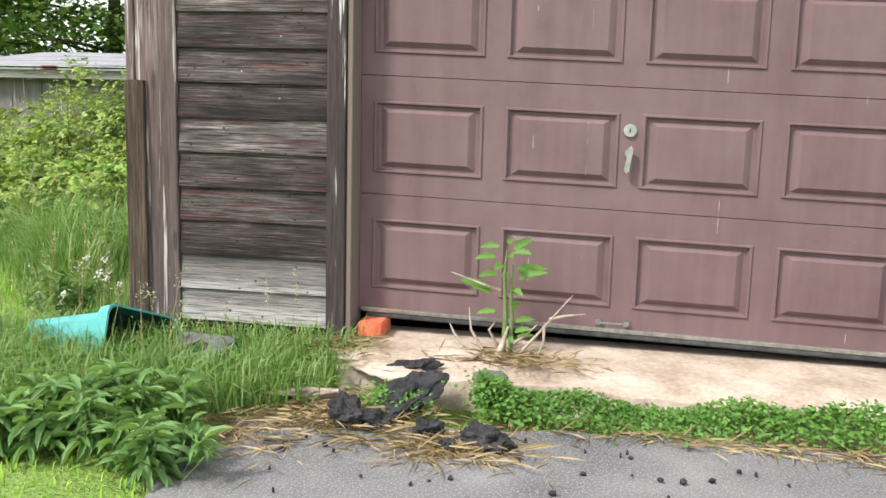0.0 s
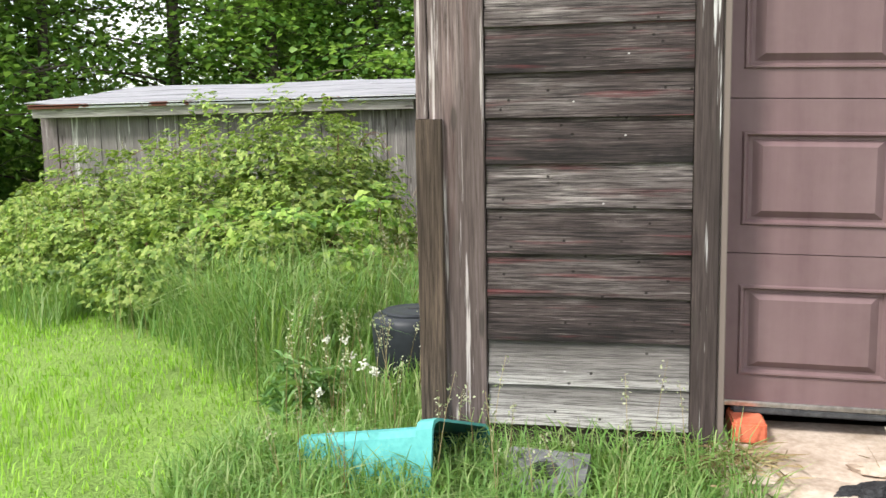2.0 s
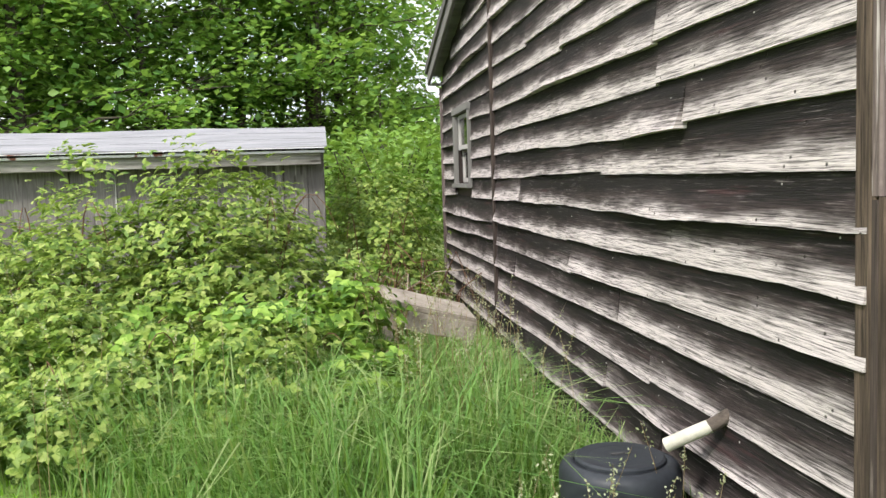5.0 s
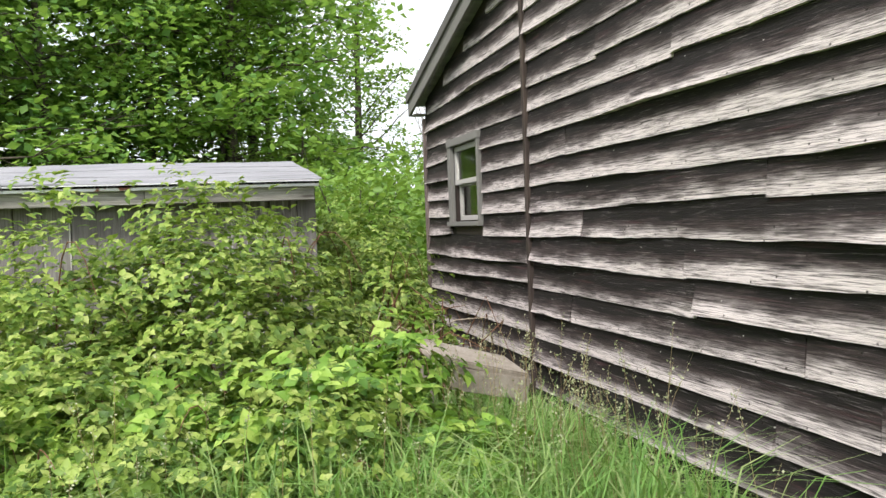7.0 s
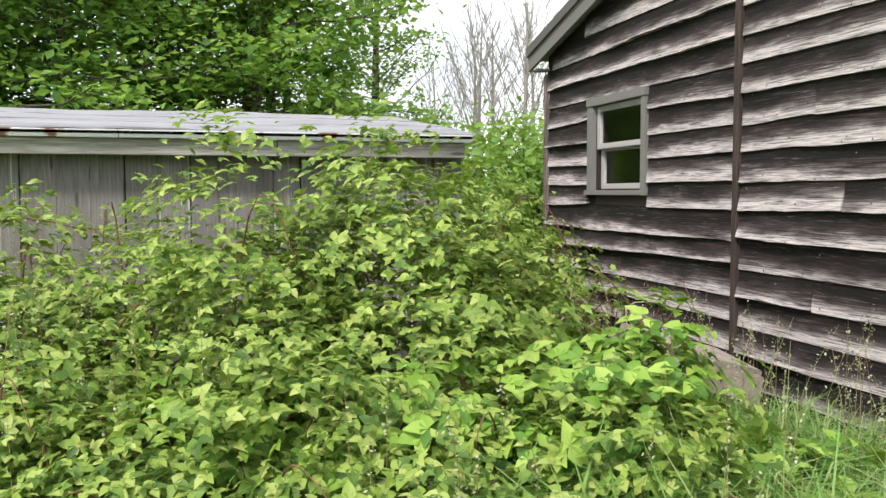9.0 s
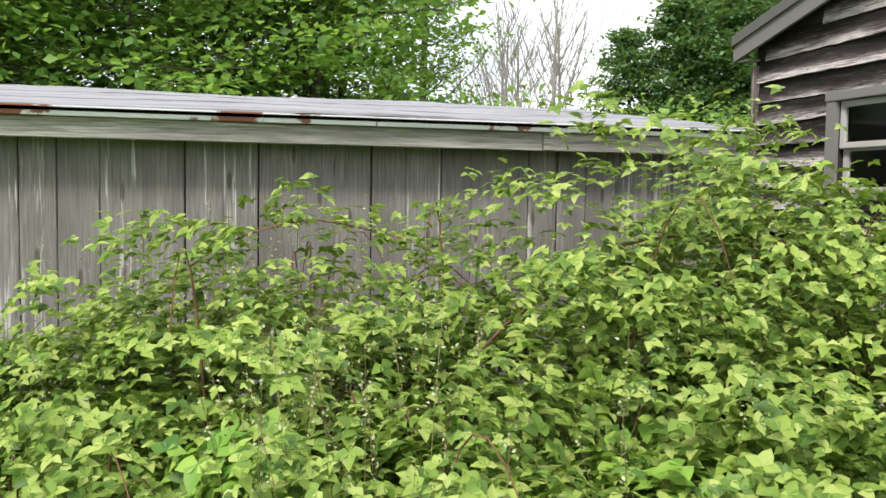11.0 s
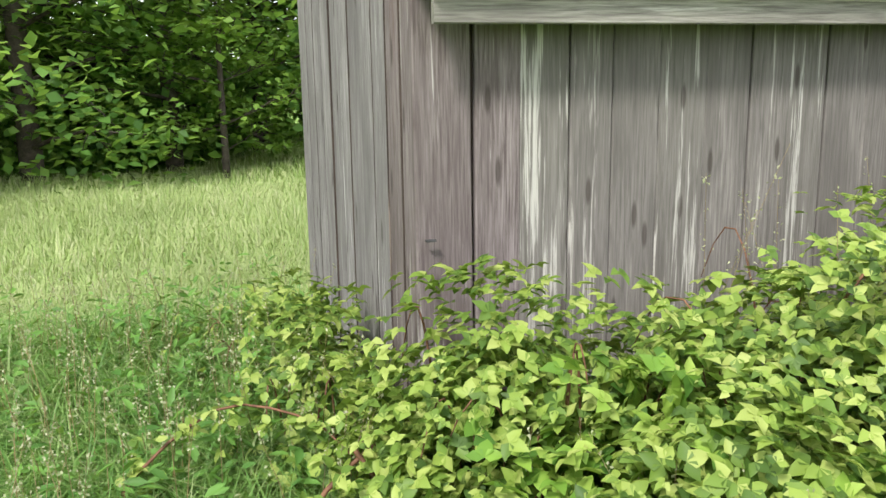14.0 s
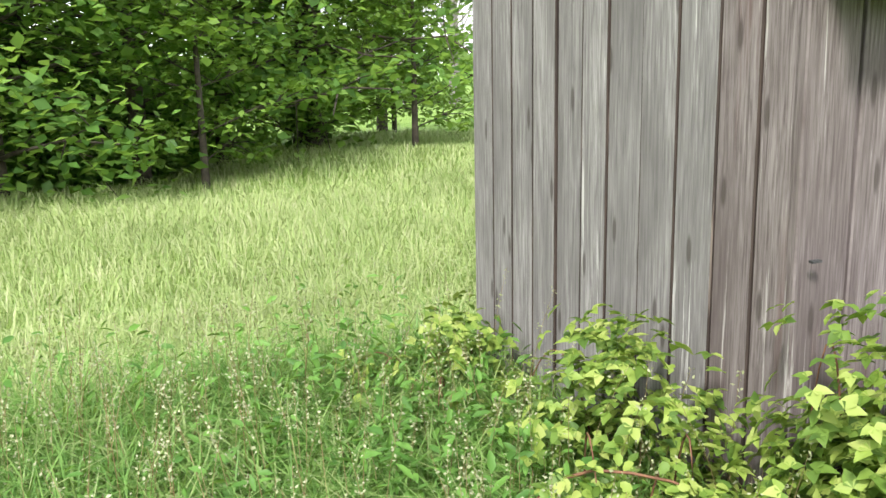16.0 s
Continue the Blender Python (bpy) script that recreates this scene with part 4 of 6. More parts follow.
# leaf shapes: x along the leaf, y across, z the fold
OVATE = (np.array([(0, 0, 0), (0.35, 0.3, 0.07), (0.35, -0.3, 0.07), (0.72, 0.23, 0.02), (0.72, -0.23, 0.02), (1, 0, -0.1), (0.5, 0, -0.02)], float),
         np.array([(0, 6, 1), (0, 2, 6), (6, 5, 3), (6, 4, 5), (1, 6, 3), (2, 4, 6)]))
TOOTHED = (np.array([(0, 0, 0), (0.1, 0.3, 0.05), (0.3, 0.33, 0.08), (0.42, 0.42, 0.08), (0.62, 0.28, 0.04), (0.72, 0.32, 0.02), (1, 0, -0.12),
                     (0.1, -0.3, 0.05), (0.3, -0.33, 0.08), (0.42, -0.42, 0.08), (0.62, -0.28, 0.04), (0.72, -0.32, 0.02), (0.5, 0, -0.02)], float),
           np.array([(0, 12, 1), (1, 12, 2), (2, 12, 3), (3, 12, 4), (4, 12, 5), (5, 12, 6), (0, 7, 12), (7, 8, 12), (8, 9, 12), (9, 10, 12), (10, 11, 12), (11, 6, 12)]))
TRIFOLIATE = (np.array([(0, 0, 0), (0.22, 0.36, 0.09), (0.6, 0.26, 0.05), (1, 0, -0.16), (0.22, -0.36, 0.09), (0.6, -0.26, 0.05), (0.45, 0, -0.03)], float),
              np.array([(0, 6, 1), (1, 6, 2), (2, 6, 3), (0, 4, 6), (4, 5, 6), (5, 3, 6)]))
DIAMOND = (np.array([(0, 0, 0), (0.45, 0.3, 0.08), (1, 0, 0), (0.45, -0.3, 0.08)], float), np.array([(0, 1, 2), (0, 2, 3)]))
LOZENGE = (DIAMOND[0] * (1, 1.25, 1.5), DIAMOND[1])
NEEDLE = (np.array([(0, 0.03, 0), (0, -0.03, 0), (1, 0, 0)], float), np.array([(0, 1, 2)]))


def leaves(points, normals, spin, size, shape):
    a, b, n = frames_of(normals, spin)
    tv, tf = shape
    v = points[:, None] + size[:, None, None] * (tv[None, :, 0:1] * a[:, None] + tv[None, :, 1:2] * b[:, None] + tv[None, :, 2:3] * n[:, None])
    f = tf[None] + (np.arange(len(points)) * len(tv))[:, None, None]
    return v.reshape(-1, 3), f.reshape(-1, 3)


def blades(x, y, z, height, width, lean, heading, rng):
    """Grass blades: a bent strip of two steps that ends in a point."""
    n = len(x)
    d = np.stack([np.cos(heading), np.sin(heading), np.zeros(n)], 1)
    s = np.stack([-np.sin(heading), np.cos(heading), np.zeros(n)], 1)
    base = np.stack([x, y, z], 1)
    up = np.array([[0, 0, 1.0]])
    w = width[:, None]
    mid = base + up * (height * 0.6)[:, None] + d * (height * lean * 0.35)[:, None]
    tip = base + up * (height * (1 - 0.35 * np.minimum(lean, 1.5)))[:, None] + d * (height * lean)[:, None]
    v = np.stack([base - s * w * 0.5, base + s * w * 0.5, mid - s * w * 0.42, mid + s * w * 0.42, tip], 1).reshape(-1, 3)
    k = (np.arange(n) * 5)[:, None, None]
    f = (np.array([(0, 1, 3), (0, 3, 2), (2, 3, 4)])[None] + k).reshape(-1, 3)
    return v, f


def scatter(rng, n, x0, x1, y0, y1, keep):
    x, y = rng.uniform(x0, x1, n), rng.uniform(y0, y1, n)
    ok = keep(x, y)
    return x[ok], y[ok]


def edge_line(x):
    """Where the mown lawn ends and the weeds begin."""
    return np.where(x > -0.4, -0.35, np.where(x > -2.0, 0.1 + (-0.4 - x) * 1.1, 1.86 + (-2.0 - x) * 0.9))


def in_drive(x, y):
    return (x > 0.8) & (y < 6.6) & (x < 8)


def in_shed(x, y):
    return (x > SX0) & (x < SX1) & (y > SY0) & (y < SY1)


def grass_object(name, label, v, f, material):
    ob = new(name, mesh_np(name, v, f, material))
    return tagged(ob, label, "grass", kind="stuff")


def grow_lawn():
    rng = np.random.default_rng(41)
    x, y = scatter(rng, 85000, -9.0, 0.9, -4.0, 4.2, lambda x, y: (y < edge_line(x) + rng.normal(0, 0.15, len(x))) & ~in_drive(x, y) & ~((x > -0.4) & (y > -1.3)))
    n = len(x)
    h = rng.uniform(0.05, 0.1, n) * (0.8 + 0.4 * np.sin(x * 2.1) * np.cos(y * 1.7))
    v, f = blades(x, y, land(x, y) - 0.01, h, rng.uniform(0.004, 0.008, n), rng.uniform(0.1, 0.9, n), rng.uniform(0, 6.28, n), rng)
    grass_object("lawn_grass", "bright green mown lawn grass", v, f, GRASS_LAWN)


grow_lawn()


def grow_tall_grass():
    rng = np.random.default_rng(42)
    parts = []
    # belt along the garage wall and in front of the brambles
    x, y = scatter(rng, 60000, -4.2, -0.03, -0.4, 6.0, lambda x, y: (y > edge_line(x) + rng.normal(0, 0.12, len(x))) & (y < edge_line(x) + 1.9) & ((x + 0.3) ** 2 + (y - 0.97) ** 2 > 0.05))
    n = len(x)
    deep = np.clip((y - edge_line(x)) / 0.9, 0.0, 1)
    h = rng.uniform(0.18, 0.36, n) + deep * rng.uniform(0.02, 0.34, n)
    h *= np.where((x > -0.75) & (y < 1.3), 0.42, np.where((x > -1.25) & (y < 4.9), 0.6, 1.0))
    parts.append(blades(x, y, land(x, y) - 0.01, h, rng.uniform(0.004, 0.009, n), rng.uniform(0.1, 1.0, n), rng.uniform(0, 6.28, n), rng))
    # in front of the facade
    x, y = scatter(rng, 11000, -0.75, 1.05, -1.3, -0.04, lambda x, y: ((x - 0.5) ** 2 * 2 + (y + 0.36) ** 2 * 2 > 0.03) & (y > -1.15 + 0.5 * np.abs(x - 0.2)) & ((x + 0.12) ** 2 * 1.3 + (y + 0.14) ** 2 * 3 > 0.055))
    n = len(x)
    h = rng.uniform(0.08, 0.26, n)
    parts.append(blades(x, y, land(x, y) - 0.01, h, rng.uniform(0.004, 0.008, n), rng.uniform(0.2, 1.2, n), rng.uniform(0, 6.28, n), rng))
    # along the walk beside the shed
    x, y = scatter(rng, 70000, -9.0, -3.1, 1.0, 6.0, lambda x, y: (y > edge_line(x) - 0.5 + rng.normal(0, 0.2, len(x))) & (y < edge_line(x) + 1.3) & ~in_shed(x, y) & (y < 8.3 + 0.6 * x + 3.2))
    n = len(x)
    h = rng.uniform(0.15, 0.45, n)
    parts.append(blades(x, y, land(x, y) - 0.01, h, rng.uniform(0.004, 0.009, n), rng.uniform(0.1, 1.1, n), rng.uniform(0, 6.28, n), rng))
    # along the foot of the garage wall
    x, y = scatter(rng, 22000, -1.5, -0.03, 1.4, 6.4, lambda x, y: rng.uniform(0, 1, len(x)) < 0.95)
    n = len(x)
    parts.append(blades(x, y, land(x, y) - 0.01, rng.uniform(0.1, 0.3, n), rng.uniform(0.004, 0.009, n), rng.uniform(0.1, 1.3, n), rng.uniform(0, 6.28, n), rng))
    # a lush belt before the bench
    x, y = scatter(rng, 9000, -1.4, -0.25, 1.9, 3.55, lambda x, y: rng.uniform(0, 1, len(x)) < 0.9)
    n = len(x)
    parts.append(blades(x, y, land(x, y) - 0.01, rng.uniform(0.22, 0.5, n) * np.clip((y - 1.3) / 1.4, 0.5, 1), rng.uniform(0.004, 0.009, n), rng.uniform(0.3, 1.4, n), rng.uniform(0, 6.28, n), rng))
    # long arching blades where nobody mows
    for n0, x0, x1, y0, y1, a, b in ((16000, -3.6, -0.06, 0.0, 5.2, 0.4, 0.78), (15000, -7.6, -5.22, 4.85, 7.6, 0.3, 0.58)):
        x, y = scatter(rng, n0, x0, x1, y0, y1, lambda x, y: ((x < -5) | ((y > edge_line(x) + 0.15) & (y < edge_line(x) + 1.7))) & ((x + 0.3) ** 2 + (y - 0.97) ** 2 > 0.07) & ~((x > -0.9) & (y < 1.4)) & ~((x > -1.2) & (x < 0) & (y > 2.2) & (y < 5.0)))
        n = len(x)
        parts.append(blades(x, y, land(x, y) - 0.01, rng.uniform(a, b, n), rng.uniform(0.004, 0.01, n), rng.uniform(0.3, 1.5, n), rng.uniform(0, 6.28, n), rng))
    v, f = join_arrays(parts)
    grass_object("tall_grass", "tall lush green grass and weeds", v, f, GRASS_TALL)


grow_tall_grass()


WOOD = [(-22, 10.0), (-16, 12.8), (-9.5, 17.5), (-5.6, 18.8), (-2.5, 22.0), (0.2, 27.0)]


def wood_edge(x):
    return np.interp(x, [p[0] for p in WOOD], [p[1] for p in WOOD]) + 0.2


def grow_meadow():
    rng = np.random.default_rng(43)
    parts = []
    for n0, x0, x1, y0, y1, w0, w1 in ((22000, -9.0, -6.3, 4.5, 6.8, 0.003, 0.006), (75000, -10.5, -5.2, 4.9, 9.0, 0.0035, 0.0075), (110000, -14, 2.0, 7.4, 15.0, 0.0045, 0.009), (90000, -20, 8.0, 13.0, 27.0, 0.009, 0.016)):
        x, y = scatter(rng, n0, x0, x1, y0, y1, lambda x, y: ~in_shed(x, y) & ~((x > -1.3) & (y < 9)) & (y < wood_edge(x)))
        n = len(x)
        h = rng.uniform(0.2, 0.46, n) * (0.85 + 0.25 * np.sin(x * 0.8 + y * 0.5))
        parts.append(blades(x, y, land(x, y) - 0.01, h, rng.uniform(w0, w1, n), rng.uniform(0.3, 1.5, n), rng.uniform(0, 6.28, n), rng))
    v, f = join_arrays(parts)
    grass_object("meadow_grass", "yellow-green unmown meadow grass", v, f, GRASS_MEADOW)


grow_meadow()


def seed_stalks():
    """Thin stalks with pale seed heads above the grass."""
    rng = np.random.default_rng(44)
    tubes, heads = [], []
    spots = []
    for x0, x1, y0, y1, n, h0, h1 in ((-0.7, -0.15, 0.0, 0.8, 26, 0.3, 0.55), (-2.4, -0.2, 1.6, 3.2, 60, 0.5, 0.85), (-0.9, -0.1, 1.6, 5.0, 90, 0.4, 0.75), (-3.9, -2.6, 3.0, 4.4, 80, 0.7, 1.05), (-5.4, -3.6, 4.0, 4.9, 36, 0.5, 0.8),
                                      (-8.0, -5.4, 5.0, 7.5, 420, 0.4, 0.72), (-0.4, 0.85, -0.6, -0.1, 26, 0.25, 0.45), (-4.6, -3.4, 4.2, 5.2, 40, 0.9, 1.35)):
        for _ in range(n):
            spots.append((rng.uniform(x0, x1), rng.uniform(y0, y1), rng.uniform(h0, h1)))
    for x, y, h in spots:
        if in_shed(np.array(x), np.array(y)):
            continue
        z = float(land(x, y))
        lean, a = rng.uniform(0.03, 0.3) * h, rng.uniform(0, 6.28)
        p = [(x + lean * t * t * math.cos(a), y + lean * t * t * math.sin(a), z + h * t) for t in (0, 0.4, 0.75, 1)]
        tubes.append(tube_arrays(p, (0.0016, 0.0014, 0.001, 0.0007), 3))
        k = 22
        t = rng.uniform(0.74, 1.0, k)
        c = np.stack([x + lean * t * t * math.cos(a), y + lean * t * t * math.sin(a), z + h * t], 1) + rng.normal(0, 0.008, (k, 3))
        heads.append(leaves(c, rng.normal(0, 1, (k, 3)), rng.uniform(0, 6.28, k), rng.uniform(0.007, 0.015, k), DIAMOND))
    v, f = join_arrays(tubes)
    ob = tagged(new("seed_stalks", mesh_np("seed_stalks", v, f, STRAW)), "thin pale grass stalks", "grass", kind="stuff")
    v, f = join_arrays(heads)
    tagged(new("seed_heads", mesh_np("seed_heads", v, f, SEED)), "pale feathery grass seed heads", "grass", kind="stuff")


seed_stalks()


# bramble mounds: centre x, y, radius x, radius y, height above the ground
def bramble_bush(cx, cy, rx, ry, height, count, rng, size=(0.028, 0.058), canes=5, leaf=None):
    z = float(land(cx, cy))
    ob = thing("bramble_bush", "dense green bramble thicket with arching canes", "bush", (cx, cy, z), group="bramble thicket by the shed")
    # sprigs near the outer surface, each a loose level layer of compound leaves
    sprigs = max(6, int(count * 1.38) // 13)
    a = rng.uniform(0, 6.283, sprigs)
    rad = np.sqrt(rng.uniform(0, 1, sprigs))
    lx, ly = rad * np.cos(a), rad * np.sin(a)
    lump = 0.82 + 0.2 * np.sin(lx * 5 + cx * 3) * np.cos(ly * 4 + cy) + 0.16 * np.sin(lx * 11 + ly * 9 + cx)
    top = height * np.maximum(1 - rad ** 2.6, 0.0) ** 0.75 * lump + 0.12
    zz = top * (1 - rng.beta(0.8, 2.6, sprigs) * 0.9)
    k = np.repeat(np.arange(sprigs), 13)
    n = len(k)
    p = np.stack([lx * rx, ly * ry, zz], 1)[k] + rng.normal(0, 1, (n, 3)) * (0.085, 0.085, 0.028)
    p[:, 2] = np.maximum(p[:, 2], 0.04)
    tilt = rng.normal(0, 0.25, (sprigs, 3))[k]
    out = np.stack([lx / rx, ly / ry, np.full(sprigs, 1.6)], 1)[k]
    keep = np.ones(n, bool)
    px, py = p[:, 0] + cx, p[:, 1] + cy
    keep &= ~((px > SX0 - 0.03) & (px < SX1 + 0.03) & (py > SY0 - 0.03) & (py < SY1))
    keep &= ~((px > -0.06) & (py < 7.0))
    p, out = p[keep], out[keep]
    n = len(p)
    nrm = out / np.linalg.norm(out, axis=1)[:, None] + rng.normal(0, 0.3, (n, 3)) + tilt[keep] + np.array([[0, -0.1, 0.25]])
    spin = rng.uniform(0, 6.283, n)
    s = rng.uniform(*size, n)
    items = [leaves(p, nrm, spin + d, s * k, TRIFOLIATE) for d, k in ((0.0, 1.0), (1.35, 0.85), (-1.35, 0.85))]
    v, f = join_arrays(items)
    part("foliage", mesh_np("foliage", v, f, leaf or LEAF_BRAMBLE), None, ob)
    tubes = []
    for _ in range(canes):
        a0, r0, r1 = rng.uniform(0, 6.283), rng.uniform(0, 0.5), rng.uniform(0.5, 0.95)
        da = rng.uniform(-0.6, 0.6)
        arch = height * rng.uniform(0.7, 1.0)
        pts = []
        for t in np.linspace(0, 1, 9):
            r = r0 + (r1 - r0) * t
            aa = a0 + da * t
            pts.append((r * rx * math.cos(aa), r * ry * math.sin(aa), 0.02 + arch * (math.sin(t * 2.3) ** 0.8 if t else 0)))
        pts = np.array(pts)
        px, py = pts[:, 0] + cx, pts[:, 1] + cy
        if np.any((px > SX0) & (px < SX1) & (py > SY0 - 0.02) & (py < SY1)) or np.any(px > -0.05):
            continue
        tubes.append(tube_arrays(pts, np.linspace(0.005, 0.002, 9), 4))
    if tubes:
        v, f = join_arrays(tubes)
        part("cane", mesh_np("cane", v, f, CANE, True), None, ob)
    return ob


def grow_brambles():
    rng = np.random.default_rng(51)
    for cx, cy, rx, ry, h, n in (
            (-1.85, 4.3, 0.82, 1.15, 1.45, 5000), (-2.7, 4.35, 0.85, 1.15, 1.28, 4200), (-3.7, 4.55, 0.85, 1.0, 1.28, 3600), (-4.35, 4.85, 0.65, 0.75, 0.98, 2600),
            (-5.0, 5.15, 0.6, 0.45, 0.85, 1700), (-1.75, 3.1, 0.7, 0.65, 0.62, 2000), (-2.5, 3.2, 0.7, 0.6, 0.7, 1800), (-3.4, 3.6, 0.7, 0.55, 0.75, 1900),
            (-4.2, 4.05, 0.65, 0.5, 0.7, 2000), (-4.9, 4.6, 0.5, 0.45, 0.66, 1700), (-5.28, 5.25, 0.35, 0.4, 0.85, 1300), (-5.5, 6.0, 0.36, 0.6, 0.6, 1000), (-5.6, 7.1, 0.4, 0.5, 0.45, 500),
            (-2.3, 2.75, 0.55, 0.4, 0.5, 900), (-3.0, 3.3, 0.55, 0.4, 0.55, 900), (-1.5, 2.6, 0.45, 0.5, 0.5, 800), (-0.75, 5.9, 0.55, 0.65, 1.05, 2200), (-0.65, 7.5, 0.75, 0.9, 1.55, 2400)):
        bramble_bush(cx, cy - 0.18, rx, ry, h, n, rng)
    # broad bright leaves of young raspberry plants before the thicket
    for cx, cy, rx, ry, h, n in ((-1.5, 2.75, 0.5, 0.45, 0.62, 650), (-1.15, 3.35, 0.42, 0.5, 0.72, 560), (-2.1, 2.95, 0.45, 0.4, 0.66, 560), (-2.75, 3.15, 0.5, 0.4, 0.6, 520),
                                 (-3.6, 3.55, 0.5, 0.4, 0.62, 520), (-4.4, 4.15, 0.5, 0.4, 0.62, 560), (-5.0, 4.75, 0.4, 0.35, 0.72, 520), (-1.0, 2.5, 0.3, 0.35, 0.42, 260)):
        bramble_bush(cx, cy, rx, ry, h, n, rng, (0.05, 0.088), 3, LEAF_RASPBERRY)


grow_brambles()


def shrub(cx, cy, r, h, n, rng, material, size=(0.07, 0.14), name="shrub", label="leafy green shrub behind the shed"):
    z = float(land(cx, cy))
    ob = thing(name, label, "shrub", (cx, cy, z), group="shrubs behind the shed")
    tubes = []
    pts_all = []
    for _ in range(10):
        a, lean = rng.uniform(0, 6.28), rng.uniform(0.2, 0.8) * r
        p = np.array([(lean * t * math.cos(a), lean * t * math.sin(a), h * 0.9 * t ** 0.8) for t in np.linspace(0, 1, 6)]) + rng.normal(0, 0.03, (6, 3)) * np.linspace(0, 1, 6)[:, None]
        tubes.append(tube_arrays(p, np.linspace(0.03, 0.008, 6) * h / 2.5, 5))
        pts_all.append(p[2:])
    v, f = join_arrays(tubes)
    part("stem", mesh_np("stem", v, f, BARK, True), None, ob)
    c = np.concatenate(pts_all)
    c = np.concatenate([c, rng.normal(0, 1, (26, 3)) * (r * 0.45, r * 0.45, h * 0.18) + (0, 0, h * 0.55)])
    k = rng.integers(0, len(c), n)
    p = c[k] + rng.normal(0, 1, (n, 3)) * (r * 0.2, r * 0.2, h * 0.085)
    p[:, 2] = np.maximum(p[:, 2], 0.08)
    nrm = rng.normal(0, 0.5, (n, 3)) + (0, 0, 1)
    v, f = leaves(p, nrm, rng.uniform(0, 6.28, n), rng.uniform(*size, n), OVATE)
    part("foliage", mesh_np("foliage", v, f, material), None, ob)


def grow_shrubs():
    rng = np.random.default_rng(52)
    for cx, cy, r, h, n in ((-0.3, 9.3, 1.1, 1.85, 3000), (1.2, 10.5, 1.3, 2.1, 3200), (-1.6, 10.8, 1.2, 1.8, 2500), (3.0, 13.5, 1.8, 2.5, 3200), (0.5, 14.5, 1.7, 2.5, 3000), (5.5, 18, 2.2, 3.0, 3200), (9, 22, 2.4, 3.2, 3000), (13, 24, 2.4, 3.4, 3000)):
        shrub(cx, cy, r, h, n, rng, LEAF_LIGHT)
    shrub(-1.8, 22.5, 1.0, 1.6, 1600, rng, LEAF_LIGHT, (0.1, 0.18), "rose_bush", "small pale flowering bush in the meadow")


grow_shrubs()


def meadow_forbs():
    """Leafy weeds among the grass near the shed's end."""
    rng = np.random.default_rng(53)
    ps, n = [], 620
    for _ in range(n):
        x, y = rng.uniform(-8.2, -5.3), rng.uniform(4.9, 8.2)
        if rng.random() < 0.55:
            x, y = rng.normal(-5.95, 0.35), rng.normal(6.2, 0.65)
        if x > SX0 - 0.05:
            continue
        h, z = rng.uniform(0.2, 0.5), float(land(x, y))
        t = np.linspace(0.3, 1.0, 9)
        lean = rng.normal(0, 0.05, 2)
        ps.append(np.stack([x + lean[0] * t, y + lean[1] * t, z + h * t], 1) + rng.normal(0, 0.012, (9, 3)))
    p = np.concatenate(ps)
    n = len(p)
    v, f = leaves(p, rng.normal(0, 0.5, (n, 3)) + (0, 0, 1), rng.uniform(0, 6.28, n), rng.uniform(0.04, 0.085, n), (OVATE[0] * (1, 0.6, 1), OVATE[1]))
    tagged(new("meadow_weeds", mesh_np("meadow_weeds", v, f, LEAF_WEED)), "leafy green weeds in the meadow edge", "weeds", kind="stuff")


meadow_forbs()


